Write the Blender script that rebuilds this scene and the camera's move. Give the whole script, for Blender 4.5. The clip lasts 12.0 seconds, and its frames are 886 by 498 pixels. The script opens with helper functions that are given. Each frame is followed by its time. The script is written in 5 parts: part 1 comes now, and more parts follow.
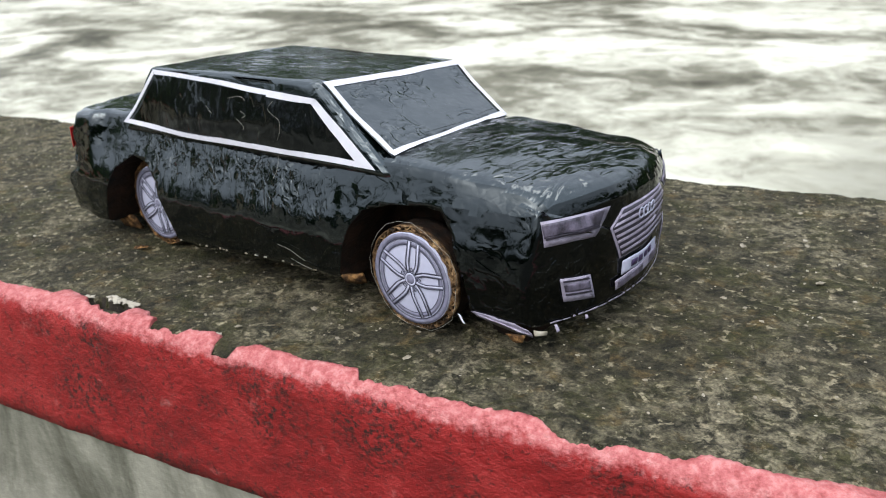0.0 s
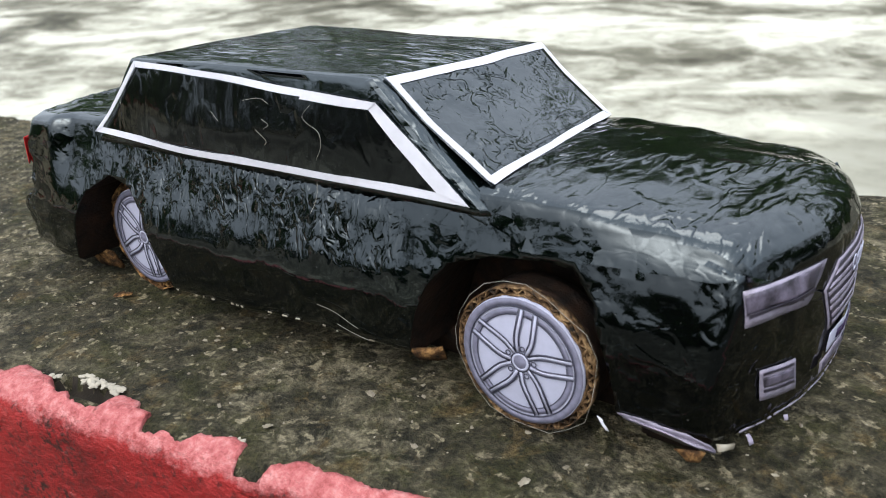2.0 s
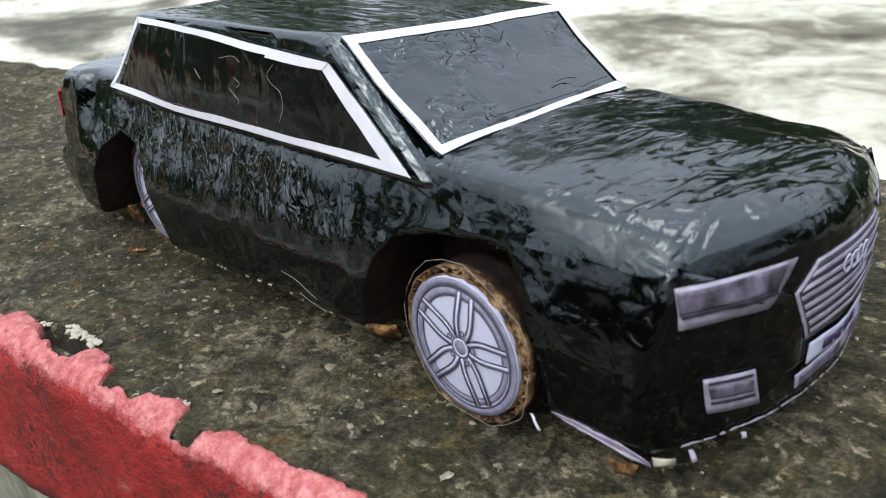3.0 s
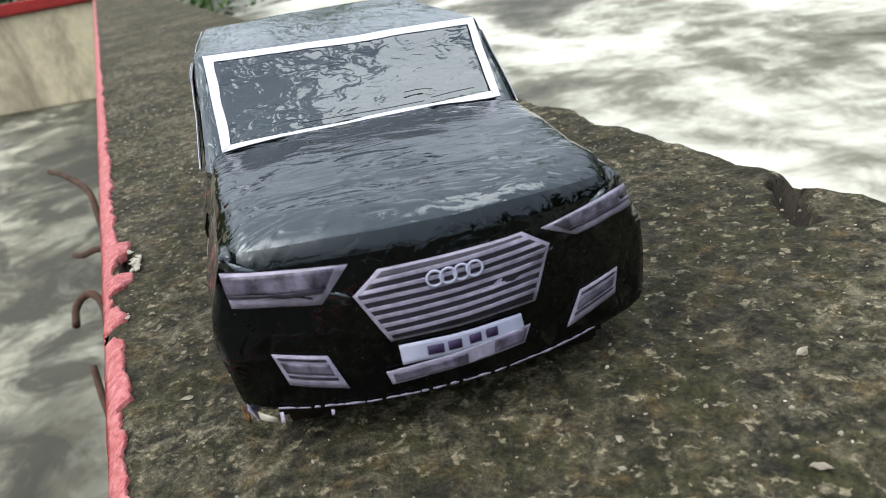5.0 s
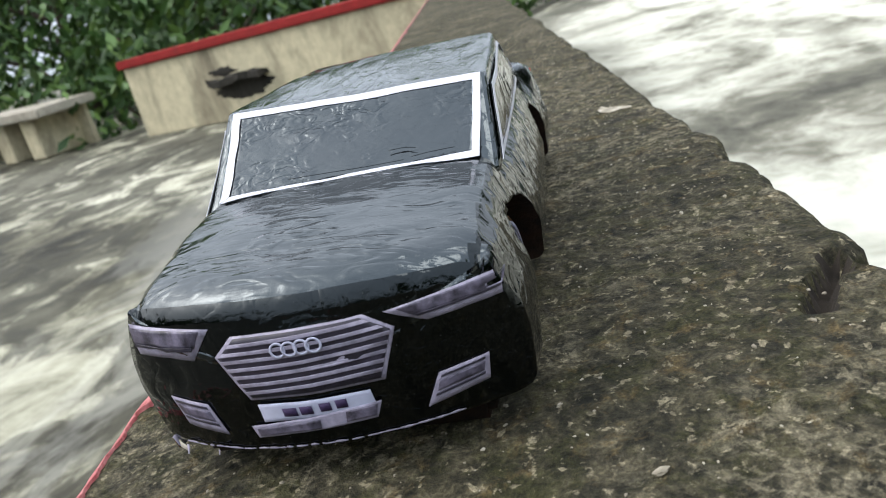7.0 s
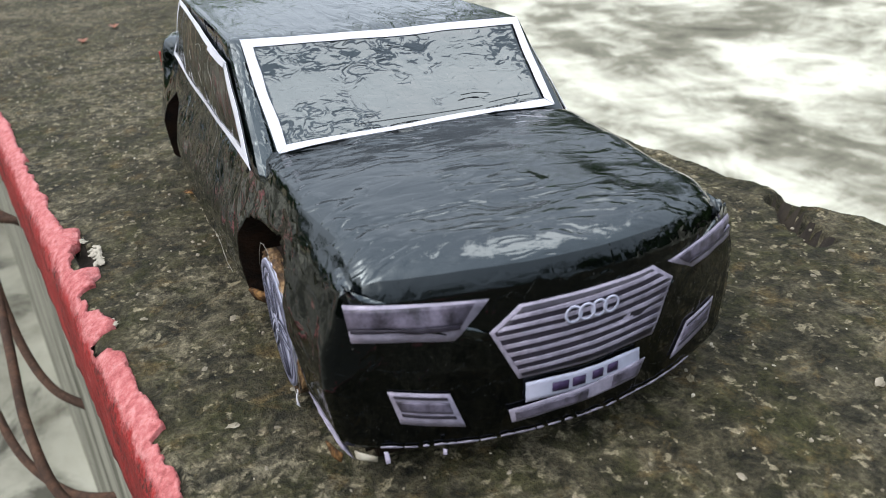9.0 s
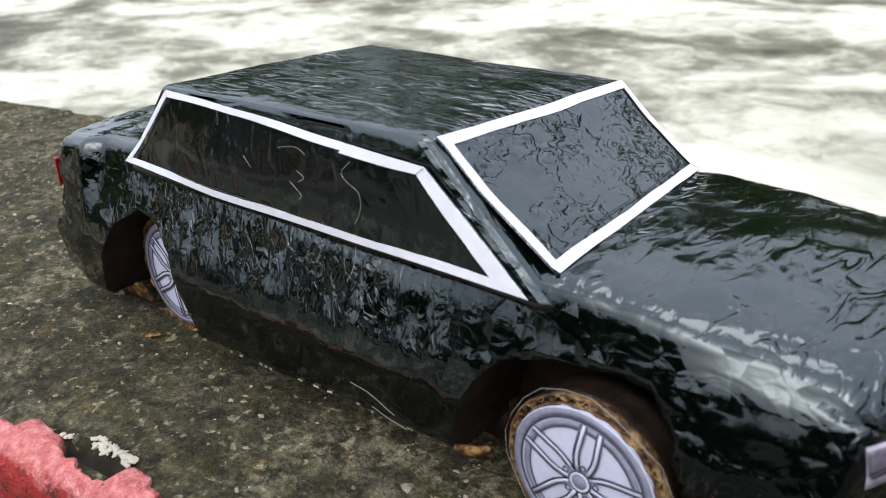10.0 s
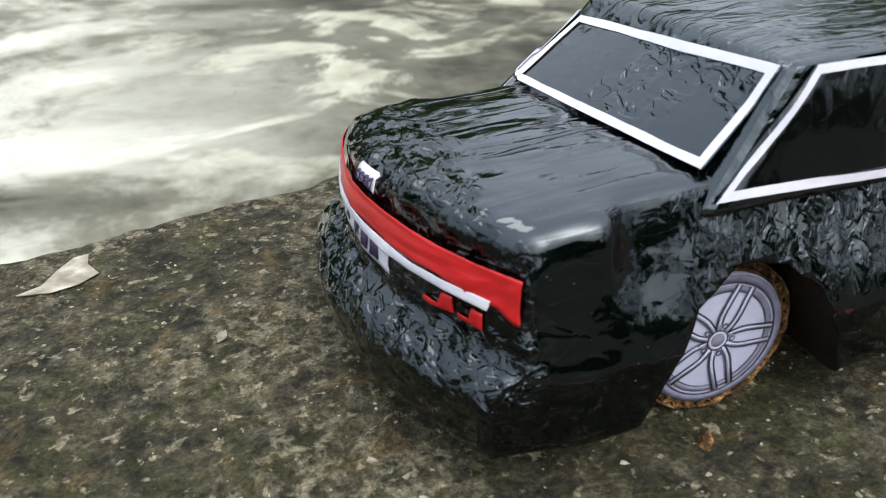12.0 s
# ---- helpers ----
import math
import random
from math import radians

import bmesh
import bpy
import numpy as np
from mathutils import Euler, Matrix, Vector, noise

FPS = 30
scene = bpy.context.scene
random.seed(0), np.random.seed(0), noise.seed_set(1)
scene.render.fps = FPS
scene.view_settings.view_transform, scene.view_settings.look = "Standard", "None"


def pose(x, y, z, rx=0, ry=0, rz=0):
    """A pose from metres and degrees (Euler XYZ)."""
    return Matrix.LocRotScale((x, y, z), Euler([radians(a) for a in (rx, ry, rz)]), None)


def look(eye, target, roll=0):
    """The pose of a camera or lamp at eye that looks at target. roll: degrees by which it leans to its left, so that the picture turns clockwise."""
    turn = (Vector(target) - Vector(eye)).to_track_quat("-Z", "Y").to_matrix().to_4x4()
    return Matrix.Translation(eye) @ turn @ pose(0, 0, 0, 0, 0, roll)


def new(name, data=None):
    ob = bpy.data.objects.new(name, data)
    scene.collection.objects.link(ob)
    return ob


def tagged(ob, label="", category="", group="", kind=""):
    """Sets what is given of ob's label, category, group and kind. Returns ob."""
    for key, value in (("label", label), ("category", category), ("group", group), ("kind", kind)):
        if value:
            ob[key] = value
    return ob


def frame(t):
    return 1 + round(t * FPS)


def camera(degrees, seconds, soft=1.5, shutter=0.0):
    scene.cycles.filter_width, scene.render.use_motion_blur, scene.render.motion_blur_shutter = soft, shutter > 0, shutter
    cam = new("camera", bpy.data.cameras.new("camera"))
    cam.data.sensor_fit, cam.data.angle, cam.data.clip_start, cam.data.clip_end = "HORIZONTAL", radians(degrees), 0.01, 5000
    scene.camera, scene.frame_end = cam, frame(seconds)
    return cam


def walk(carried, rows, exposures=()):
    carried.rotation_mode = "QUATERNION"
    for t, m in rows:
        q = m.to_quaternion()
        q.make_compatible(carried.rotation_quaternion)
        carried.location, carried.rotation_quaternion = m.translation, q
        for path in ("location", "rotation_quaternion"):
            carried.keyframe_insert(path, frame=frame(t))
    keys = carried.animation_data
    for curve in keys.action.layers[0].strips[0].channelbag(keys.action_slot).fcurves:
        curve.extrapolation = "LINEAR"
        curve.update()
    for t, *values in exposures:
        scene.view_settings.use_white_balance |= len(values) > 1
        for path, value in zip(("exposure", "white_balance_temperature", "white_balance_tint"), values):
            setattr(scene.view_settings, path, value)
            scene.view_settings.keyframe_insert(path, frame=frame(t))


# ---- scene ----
cam = camera(55.9, 12.0, soft=1.0)
cam.data.dof.use_dof = True
cam.data.dof.focus_distance = 0.40
cam.data.dof.aperture_fstop = 19.0
PATH = [
    (0.0, (0.401, -0.395, 0.22), (-0.779, 1.034, -0.533), -3.0),
    (0.5, (0.386, -0.429, 0.215), (-0.719, 1.085, -0.483), -3.6),
    (1.0, (0.365, -0.427, 0.221), (-0.713, 1.111, -0.468), -3.5),
    (1.5, (0.314, -0.378, 0.216), (-0.758, 1.142, -0.52), -3.2),
    (2.0, (0.266, -0.316, 0.201), (-0.86, 1.131, -0.598), -3.4),
    (2.5, (0.258, -0.278, 0.194), (-0.947, 1.088, -0.632), -3.8),
    (3.0, (0.306, -0.254, 0.189), (-1.049, 0.952, -0.652), -4.3),
    (3.5, (0.38, -0.222, 0.19), (-1.144, 0.79, -0.619), -4.7),
    (3.7, (0.414, -0.194, 0.189), (-1.189, 0.707, -0.599), -5.2),
    (5.3, (0.479, 0.001, 0.182), (-1.364, 0.115, -0.587), -12.6),
    (5.5, (0.482, 0.022, 0.183), (-1.365, 0.028, -0.583), -13.6),
    (6.0, (0.489, 0.069, 0.185), (-1.358, -0.205, -0.531), -15.6),
    (6.5, (0.481, 0.13, 0.19), (-1.344, -0.363, -0.465), -16.0),
    (6.7, (0.479, 0.158, 0.182), (-1.337, -0.406, -0.439), -16.1),
    (8.3, (0.457, -0.003, 0.203), (-1.331, 0.188, -0.674), -7.2),
    (8.5, (0.452, -0.036, 0.204), (-1.314, 0.278, -0.681), -6.2),
    (9.0, (0.42, -0.118, 0.206), (-1.262, 0.5, -0.681), -4.2),
    (9.5, (0.341, -0.196, 0.213), (-1.175, 0.77, -0.664), -3.5),
    (10.0, (0.233, -0.267, 0.216), (-0.998, 1.069, -0.621), -2.6),
    (10.5, (0.128, -0.292, 0.207), (-0.84, 1.255, -0.61), -2.1),
    (11.0, (-0.037, -0.294, 0.214), (-0.623, 1.361, -0.744), -2.2),
    (11.5, (-0.155, -0.291, 0.208), (-0.33, 1.449, -0.763), -3.8),
    (12.0, (-0.293, -0.281, 0.211), (0.231, 1.379, -0.774), -1.9),
]
walk(cam, [(t, look(eye, target, roll)) for t, eye, target, roll in PATH])

# ---- light: bright overcast sky, clearer overhead than at the horizon, no hard shadows ----
world = bpy.data.worlds.new("overcast")
scene.world = world
world.use_nodes = True
wt = world.node_tree
wt.nodes.clear()
w_out = wt.nodes.new("ShaderNodeOutputWorld")
w_bg = wt.nodes.new("ShaderNodeBackground")
w_sky = wt.nodes.new("ShaderNodeTexSky")
w_sky.sky_type = 'NISHITA'
w_sky.sun_disc = False
w_sky.sun_elevation = radians(50)
w_sky.sun_rotation = radians(170)
w_sky.dust_density = 9.0
w_sky.air_density = 1.4
w_hsv = wt.nodes.new("ShaderNodeHueSaturation")
w_hsv.inputs["Saturation"].default_value = 0.32
w_bg.inputs["Strength"].default_value = 0.115
wt.links.new(w_sky.outputs[0], w_hsv.inputs["Color"])
w_tc = wt.nodes.new("ShaderNodeTexCoord")
w_sep = wt.nodes.new("ShaderNodeSeparateXYZ")
w_up = wt.nodes.new("ShaderNodeMapRange")
w_up.inputs["To Min"].default_value = 1.5
w_up.inputs["To Max"].default_value = 2.45
w_mul = wt.nodes.new("ShaderNodeMix")
w_mul.data_type, w_mul.blend_type = 'RGBA', 'MULTIPLY'
w_mul.inputs[0].default_value = 1.0
wt.links.new(w_tc.outputs["Generated"], w_sep.inputs[0])
wt.links.new(w_sep.outputs[2], w_up.inputs["Value"])
w_cloud = wt.nodes.new("ShaderNodeMix")
w_cloud.data_type = 'RGBA'
w_cloud.inputs[0].default_value = 0.72
w_cloud.inputs[7].default_value = (3.62, 4.1, 4.72, 1)
wt.links.new(w_hsv.outputs[0], w_cloud.inputs[6])
wt.links.new(w_cloud.outputs[2], w_mul.inputs[6])
wt.links.new(w_up.outputs[0], w_mul.inputs[7])
wt.links.new(w_mul.outputs[2], w_bg.inputs["Color"])
wt.links.new(w_bg.outputs[0], w_out.inputs["Surface"])

sun = new("sun", bpy.data.lights.new("sun", 'SUN'))
sun.data.energy = 0.45
sun.data.angle = radians(28)
sun.data.color = (1.0, 0.95, 0.88)
sun.matrix_world = look((-0.10, 0.40, 0.90), (0, 0, 0))
scene.view_settings.exposure = 0.93


# ---- materials ----
def mat(name, base=(0.5, 0.5, 0.5), rough=0.6, spec=0.5):
    m = bpy.data.materials.new(name)
    m.use_nodes = True
    b = m.node_tree.nodes["Principled BSDF"]
    b.inputs["Base Color"].default_value = (*base, 1)
    b.inputs["Roughness"].default_value = rough
    b.inputs["Specular IOR Level"].default_value = spec
    return m


def coords(m, scale=(1, 1, 1)):
    nt = m.node_tree
    tc = nt.nodes.new("ShaderNodeTexCoord")
    mp = nt.nodes.new("ShaderNodeMapping")
    mp.inputs["Scale"].default_value = scale
    nt.links.new(tc.outputs["Object"], mp.inputs["Vector"])
    return mp.outputs[0]


def noise_tex(m, vec, scale, detail=4.0, rough=0.6, distort=0.0):
    n = m.node_tree.nodes.new("ShaderNodeTexNoise")
    n.inputs["Scale"].default_value = scale
    n.inputs["Detail"].default_value = detail
    n.inputs["Roughness"].default_value = rough
    n.inputs["Distortion"].default_value = distort
    m.node_tree.links.new(vec, n.inputs["Vector"])
    return n.outputs["Fac"]


def voronoi(m, vec, scale, feature='F1'):
    n = m.node_tree.nodes.new("ShaderNodeTexVoronoi")
    n.feature = feature
    n.inputs["Scale"].default_value = scale
    m.node_tree.links.new(vec, n.inputs["Vector"])
    return n


def ramp(m, fac, stops):
    n = m.node_tree.nodes.new("ShaderNodeValToRGB")
    el = n.color_ramp.elements
    while len(el) < len(stops):
        el.new(0.5)
    for e, (p, c) in zip(el, stops):
        e.position = p
        e.color = (*c, 1) if len(c) == 3 else c
    m.node_tree.links.new(fac, n.inputs["Fac"])
    return n.outputs["Color"]


def grey(v):
    return (v, v, v)


def mix(m, fac, a, b):
    n = m.node_tree.nodes.new("ShaderNodeMix")
    n.data_type = 'RGBA'
    for sock, v in ((n.inputs[0], fac), (n.inputs[6], a), (n.inputs[7], b)):
        if isinstance(v, (int, float)):
            sock.default_value = v
        elif isinstance(v, tuple):
            sock.default_value = (*v, 1)
        else:
            m.node_tree.links.new(v, sock)
    return n.outputs[2]


def maths(m, op, a, b=0.0):
    n = m.node_tree.nodes.new("ShaderNodeMath")
    n.operation = op
    for sock, v in ((n.inputs[0], a), (n.inputs[1], b)):
        if isinstance(v, (int, float)):
            sock.default_value = v
        else:
            m.node_tree.links.new(v, sock)
    return n.outputs[0]


def bsdf(m):
    return m.node_tree.nodes["Principled BSDF"]


def bump(m, height, strength, distance, under=None):
    n = m.node_tree.nodes.new("ShaderNodeBump")
    n.inputs["Strength"].default_value = strength
    n.inputs["Distance"].default_value = distance
    m.node_tree.links.new(height, n.inputs["Height"])
    if under is not None:
        m.node_tree.links.new(under, n.inputs["Normal"])
    m.node_tree.links.new(n.outputs[0], bsdf(m).inputs["Normal"])
    return n.outputs[0]


def link(m, out, name):
    m.node_tree.links.new(out, bsdf(m).inputs[name])


def facets(m, vec, scale):
    """Heights of small flat facets, each tilted its own way, as on film that was pressed down in creases."""
    nt = m.node_tree
    wob = nt.nodes.new("ShaderNodeTexNoise")
    wob.inputs["Scale"].default_value = scale * 0.9
    wob.inputs["Detail"].default_value = 2
    nt.links.new(vec, wob.inputs["Vector"])

    def vm(op, a, b):
        n = nt.nodes.new("ShaderNodeVectorMath")
        n.operation = op
        nt.links.new(a, n.inputs[0])
        if isinstance(b, float):
            n.inputs["Scale"].default_value = b
        elif isinstance(b, tuple):
            n.inputs[1].default_value = b
        else:
            nt.links.new(b, n.inputs[1])
        return n
    moved = vm('ADD', vec, vm('SCALE', wob.outputs["Color"], 0.28 / scale).outputs[0]).outputs[0]
    v = nt.nodes.new("ShaderNodeTexVoronoi")
    v.inputs["Scale"].default_value = scale
    nt.links.new(moved, v.inputs["Vector"])
    off = vm('SUBTRACT', moved, v.outputs["Position"]).outputs[0]
    tilt = vm('SUBTRACT', v.outputs["Color"], (0.5, 0.5, 0.5)).outputs[0]
    return vm('DOT_PRODUCT', off, tilt).outputs["Value"]


def tape_material(name, base, rough, waves, crinkle, facet, fine, stretch, patchy=0.4, ior=1.65, above=None):
    """Glossy black adhesive film laid over card: soft waves, sharp crinkles, small facets, a fine grain.
    waves, crinkle, facet and fine are pairs of texture scale and depth."""
    m = mat(name, base, rough, 0.5)
    bsdf(m).inputs["IOR"].default_value = ior
    bsdf(m).inputs["Specular Tint"].default_value = (0.80, 0.92, 1.0, 1)
    v = coords(m)
    vs = coords(m, stretch)
    patch = ramp(m, noise_tex(m, v, 19, 3, 0.6), [(0.46, grey(1 - patchy)), (0.53, grey(1.0))])
    if above is not None:
        sep = m.node_tree.nodes.new("ShaderNodeSeparateXYZ")
        m.node_tree.links.new(v, sep.inputs[0])
        level = maths(m, 'ADD', sep.outputs[2], maths(m, 'MULTIPLY', noise_tex(m, v, 30, 3, 0.6), 0.035))
        band = ramp(m, maths(m, 'MULTIPLY', maths(m, 'SUBTRACT', level, above), 40.0), [(0.0, grey(0.12)), (0.6, grey(1.0))])
        patch = maths(m, 'MULTIPLY', patch, band)
    n1 = bump(m, noise_tex(m, vs, waves[0], 2, 0.45, 0.6), 1.0, waves[1])
    sharp = ramp(m, noise_tex(m, vs, crinkle[0], 1.5, 0.45, 1.4), [(0.40, grey(0.0)), (0.50, grey(0.62)), (0.64, grey(1.0))])
    n2 = bump(m, maths(m, 'MULTIPLY', sharp, patch), 1.0, crinkle[1], n1)
    n3 = bump(m, maths(m, 'MULTIPLY', facets(m, vs, facet[0]), patch), 1.0, facet[1], n2)
    bump(m, noise_tex(m, v, fine[0], 3, 0.6, 0.8), 1.0, fine[1], n3)
    spots = ramp(m, noise_tex(m, v, 800, 2, 0.5), [(0.74, grey(0.0)), (0.78, grey(1.0))])
    tone = ramp(m, noise_tex(m, v, 22, 4, 0.6), [(0.35, tuple(c * 0.7 for c in base)), (0.7, tuple(c * 1.5 for c in base))])
    link(m, mix(m, maths(m, 'MULTIPLY', spots, 0.16), tone, (0.5, 0.5, 0.48)), "Base Color")
    link(m, ramp(m, noise_tex(m, v, 75, 4, 0.6), [(0.35, grey(rough * 0.7)), (0.75, grey(rough * 2.0))]), "Roughness")
    return m


M_TAPE = tape_material("black_tape", (0.0007, 0.0012, 0.0013), 0.020, (30, 0.0022), (110, 0.0006), (300, 0.17), (650, 0.00007), (1.0, 0.33, 1.0), 0.8, 1.70)
M_TAPE_SIDE = tape_material("black_tape_crinkled", (0.0005, 0.0008, 0.0008), 0.014, (26, 0.0026), (190, 0.0004), (190, 0.40), (420, 0.00002), (1.0, 1.0, 0.5), 0.6, 1.58, 0.070)
M_TAPE_FRONT = tape_material("black_tape_smooth", (0.0006, 0.0008, 0.0008), 0.04, (24, 0.0018), (70, 0.0003), (120, 0.08), (420, 0.00003), (1.0, 1.0, 1.0), 0.4, 1.42)
M_TAPE_REAR = tape_material("black_tape_rear", (0.0005, 0.0008, 0.0008), 0.016, (26, 0.0016), (150, 0.0006), (240, 0.75), (420, 0.00002), (1.0, 0.6, 1.0), 0.4, 1.58, 0.046)
M_TAPE_DECK = tape_material("black_tape_boot_lid", (0.0007, 0.0012, 0.0013), 0.016, (30, 0.0022), (90, 0.0003), (80, 0.12), (420, 0.00003), (0.16, 1.0, 1.0), 0.6, 1.75)
M_TAPE_WING = tape_material("black_tape_wing", (0.0005, 0.0009, 0.0009), 0.016, (24, 0.0018), (90, 0.0002), (95, 0.24), (420, 0.00002), (0.7, 1.0, 1.0), 0.5, 1.56, 0.062)
M_CABIN = tape_material("black_tape_roof", (0.0008, 0.0018, 0.0015), 0.024, (26, 0.0018), (100, 0.0004), (170, 0.17), (480, 0.00010), (0.35, 1.0, 1.0), 0.6, 1.76)
M_FILM = tape_material("window_film", (0.003, 0.0035, 0.0045), 0.020, (30, 0.0011), (170, 0.0004), (210, 0.20), (420, 0.00002), (1.0, 0.55, 1.0), 0.85, 1.70)
M_SIDEFILM = tape_material("side_window_film", (0.0022, 0.0023, 0.0024), 0.06, (26, 0.0012), (60, 0.0004), (90, 0.07), (420, 0.00004), (1.0, 1.0, 0.4), 0.5, 1.48)


def paper_material(name, base, var=0.12, rough=0.55, scale=160):
    m = mat(name, base, rough, 0.35)
    v = coords(m)
    n = noise_tex(m, v, scale, 4, 0.65)
    lo = tuple(c * (1 - var) for c in base)
    hi = tuple(min(1, c * (1 + var)) for c in base)
    link(m, ramp(m, n, [(0.3, lo), (0.7, hi)]), "Base Color")
    bump(m, noise_tex(m, v, 420, 3, 0.5), 0.15, 0.0005)
    return m


M_PAPER = paper_material("white_paper", (0.5476, 0.5476, 0.6068), 0.06)
M_RIM = paper_material("printed_paper", (0.40, 0.41, 0.53), 0.06)
M_RIM_SHADE = paper_material("printed_grey", (0.1650, 0.1650, 0.2300), 0.22, 0.55, 260)
M_RIM_DARK = paper_material("printed_dark", (0.0407, 0.0407, 0.0629), 0.25, 0.55, 300)
M_PRINT = paper_material("printed_lilac", (0.2664, 0.2442, 0.3182), 0.30, 0.4, 210)
M_PRINT_DARK = paper_material("printed_black", (0.0259, 0.0222, 0.0333), 0.4, 0.35, 250)
M_PRINT_LAMP = paper_material("printed_lamp", (0.0962, 0.0851, 0.1184), 0.75, 0.35, 170)
M_INK = paper_material("ink", (0.0370, 0.0222, 0.0666), 0.2)
M_REDPAPER = paper_material("red_paper", (0.4588, 0.0133, 0.0148), 0.10, 0.4)

M_CARD = mat("cardboard", (0.26, 0.13, 0.05), 0.85, 0.2)
_v = coords(M_CARD)
link(M_CARD, ramp(M_CARD, noise_tex(M_CARD, _v, 140, 5, 0.7), [(0.36, (0.010, 0.006, 0.004)), (0.50, (0.085, 0.042, 0.016)), (0.68, (0.38, 0.21, 0.08))]), "Base Color")
bump(M_CARD, noise_tex(M_CARD, _v, 320, 4, 0.7), 0.9, 0.0015)
# Near-black cardboard: shade in arches, underside and tyre gaps is put into the colour.
M_CARDDARK = mat("shade_dark_cardboard", (0.05, 0.025, 0.014), 0.8, 0.2)
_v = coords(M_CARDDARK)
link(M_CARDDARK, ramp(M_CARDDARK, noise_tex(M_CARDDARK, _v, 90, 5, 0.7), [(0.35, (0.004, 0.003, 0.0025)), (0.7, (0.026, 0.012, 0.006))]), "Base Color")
bump(M_CARDDARK, noise_tex(M_CARDDARK, _v, 260, 4, 0.7), 0.8, 0.0015)

M_CARDMIX = mat("frayed_tyre_edge", (0.02, 0.012, 0.008), 0.7, 0.3)
_v = coords(M_CARDMIX)
link(M_CARDMIX, ramp(M_CARDMIX, noise_tex(M_CARDMIX, _v, 120, 5, 0.75), [(0.38, (0.008, 0.006, 0.004)), (0.50, (0.10, 0.055, 0.024)), (0.66, (0.34, 0.22, 0.11))]), "Base Color")
bump(M_CARDMIX, noise_tex(M_CARDMIX, _v, 260, 4, 0.7), 1.0, 0.002)


def moss_concrete():
    m = mat("mossy_concrete", (0.0532, 0.0492, 0.0326), 0.9, 0.2)
    v = coords(m)
    large = noise_tex(m, v, 9, 5, 0.62, 0.4)
    mid = noise_tex(m, v, 58, 6, 0.70, 0.7)
    fine = noise_tex(m, v, 170, 5, 0.72, 0.4)
    grain = noise_tex(m, v, 520, 3, 0.7)
    base = ramp(m, mid, [(0.34, (0.0104, 0.0101, 0.0065)), (0.45, (0.0291, 0.0265, 0.0161)), (0.56, (0.0596, 0.0522, 0.0309)), (0.70, (0.1209, 0.1058, 0.0680))])
    moss = ramp(m, noise_tex(m, v, 30, 5, 0.75, 0.8), [(0.48, grey(0.0)), (0.60, grey(1.0))])
    c = mix(m, maths(m, 'MULTIPLY', moss, 0.6), base, (0.0322, 0.0328, 0.0093))
    warm = ramp(m, noise_tex(m, v, 46, 5, 0.75, 0.5), [(0.55, grey(0.0)), (0.64, grey(1.0))])
    c = mix(m, maths(m, 'MULTIPLY', warm, 0.6), c, (0.1008, 0.0701, 0.0284))
    pale = ramp(m, large, [(0.46, grey(0.0)), (0.60, grey(1.0))])
    palef = ramp(m, noise_tex(m, v, 105, 6, 0.72, 0.5), [(0.47, grey(0.0)), (0.57, grey(1.0))])
    c = mix(m, maths(m, 'MULTIPLY', maths(m, 'MULTIPLY', pale, palef), 0.75), c, (0.1934, 0.1700, 0.1144))
    flecks = ramp(m, noise_tex(m, v, 135, 4, 0.6, 0.3), [(0.595, grey(0.0)), (0.645, grey(1.0))])
    c = mix(m, maths(m, 'MULTIPLY', flecks, 0.7), c, (0.2659, 0.2312, 0.1546))
    vd = m.node_tree.nodes.new("ShaderNodeVectorMath")
    vd.operation = 'ADD'
    wob = m.node_tree.nodes.new("ShaderNodeTexNoise")
    wob.inputs["Scale"].default_value = 170
    sc = m.node_tree.nodes.new("ShaderNodeVectorMath")
    sc.operation = 'SCALE'
    sc.inputs["Scale"].default_value = 0.006
    m.node_tree.links.new(v, wob.inputs["Vector"])
    m.node_tree.links.new(wob.outputs["Color"], sc.inputs[0])
    m.node_tree.links.new(v, vd.inputs[0])
    m.node_tree.links.new(sc.outputs[0], vd.inputs[1])
    speck = voronoi(m, vd.outputs[0], 95)
    near = ramp(m, speck.outputs["Distance"], [(0.10, grey(1.0)), (0.24, grey(0.0))])
    pick = ramp(m, speck.outputs["Color"], [(0.70, grey(0.0)), (0.76, grey(1.0))])
    c = mix(m, maths(m, 'MULTIPLY', maths(m, 'MULTIPLY', near, pick), 0.75), c, (0.2234, 0.1870, 0.1265))
    for fac, lo, hi in ((fine, 0.45, 1.45), (grain, 0.55, 1.35)):
        n = m.node_tree.nodes.new("ShaderNodeMix")
        n.data_type, n.blend_type = 'RGBA', 'MULTIPLY'
        n.inputs[0].default_value = 1.0
        m.node_tree.links.new(c, n.inputs[6])
        m.node_tree.links.new(ramp(m, fac, [(0.34, grey(lo)), (0.66, grey(hi))]), n.inputs[7])
        c = n.outputs[2]
    link(m, c, "Base Color")
    n1 = bump(m, mid, 0.8, 0.007)
    n2 = bump(m, fine, 1.0, 0.0030, n1)
    bump(m, grain, 0.7, 0.0010, n2)
    return m


M_MOSS = moss_concrete()


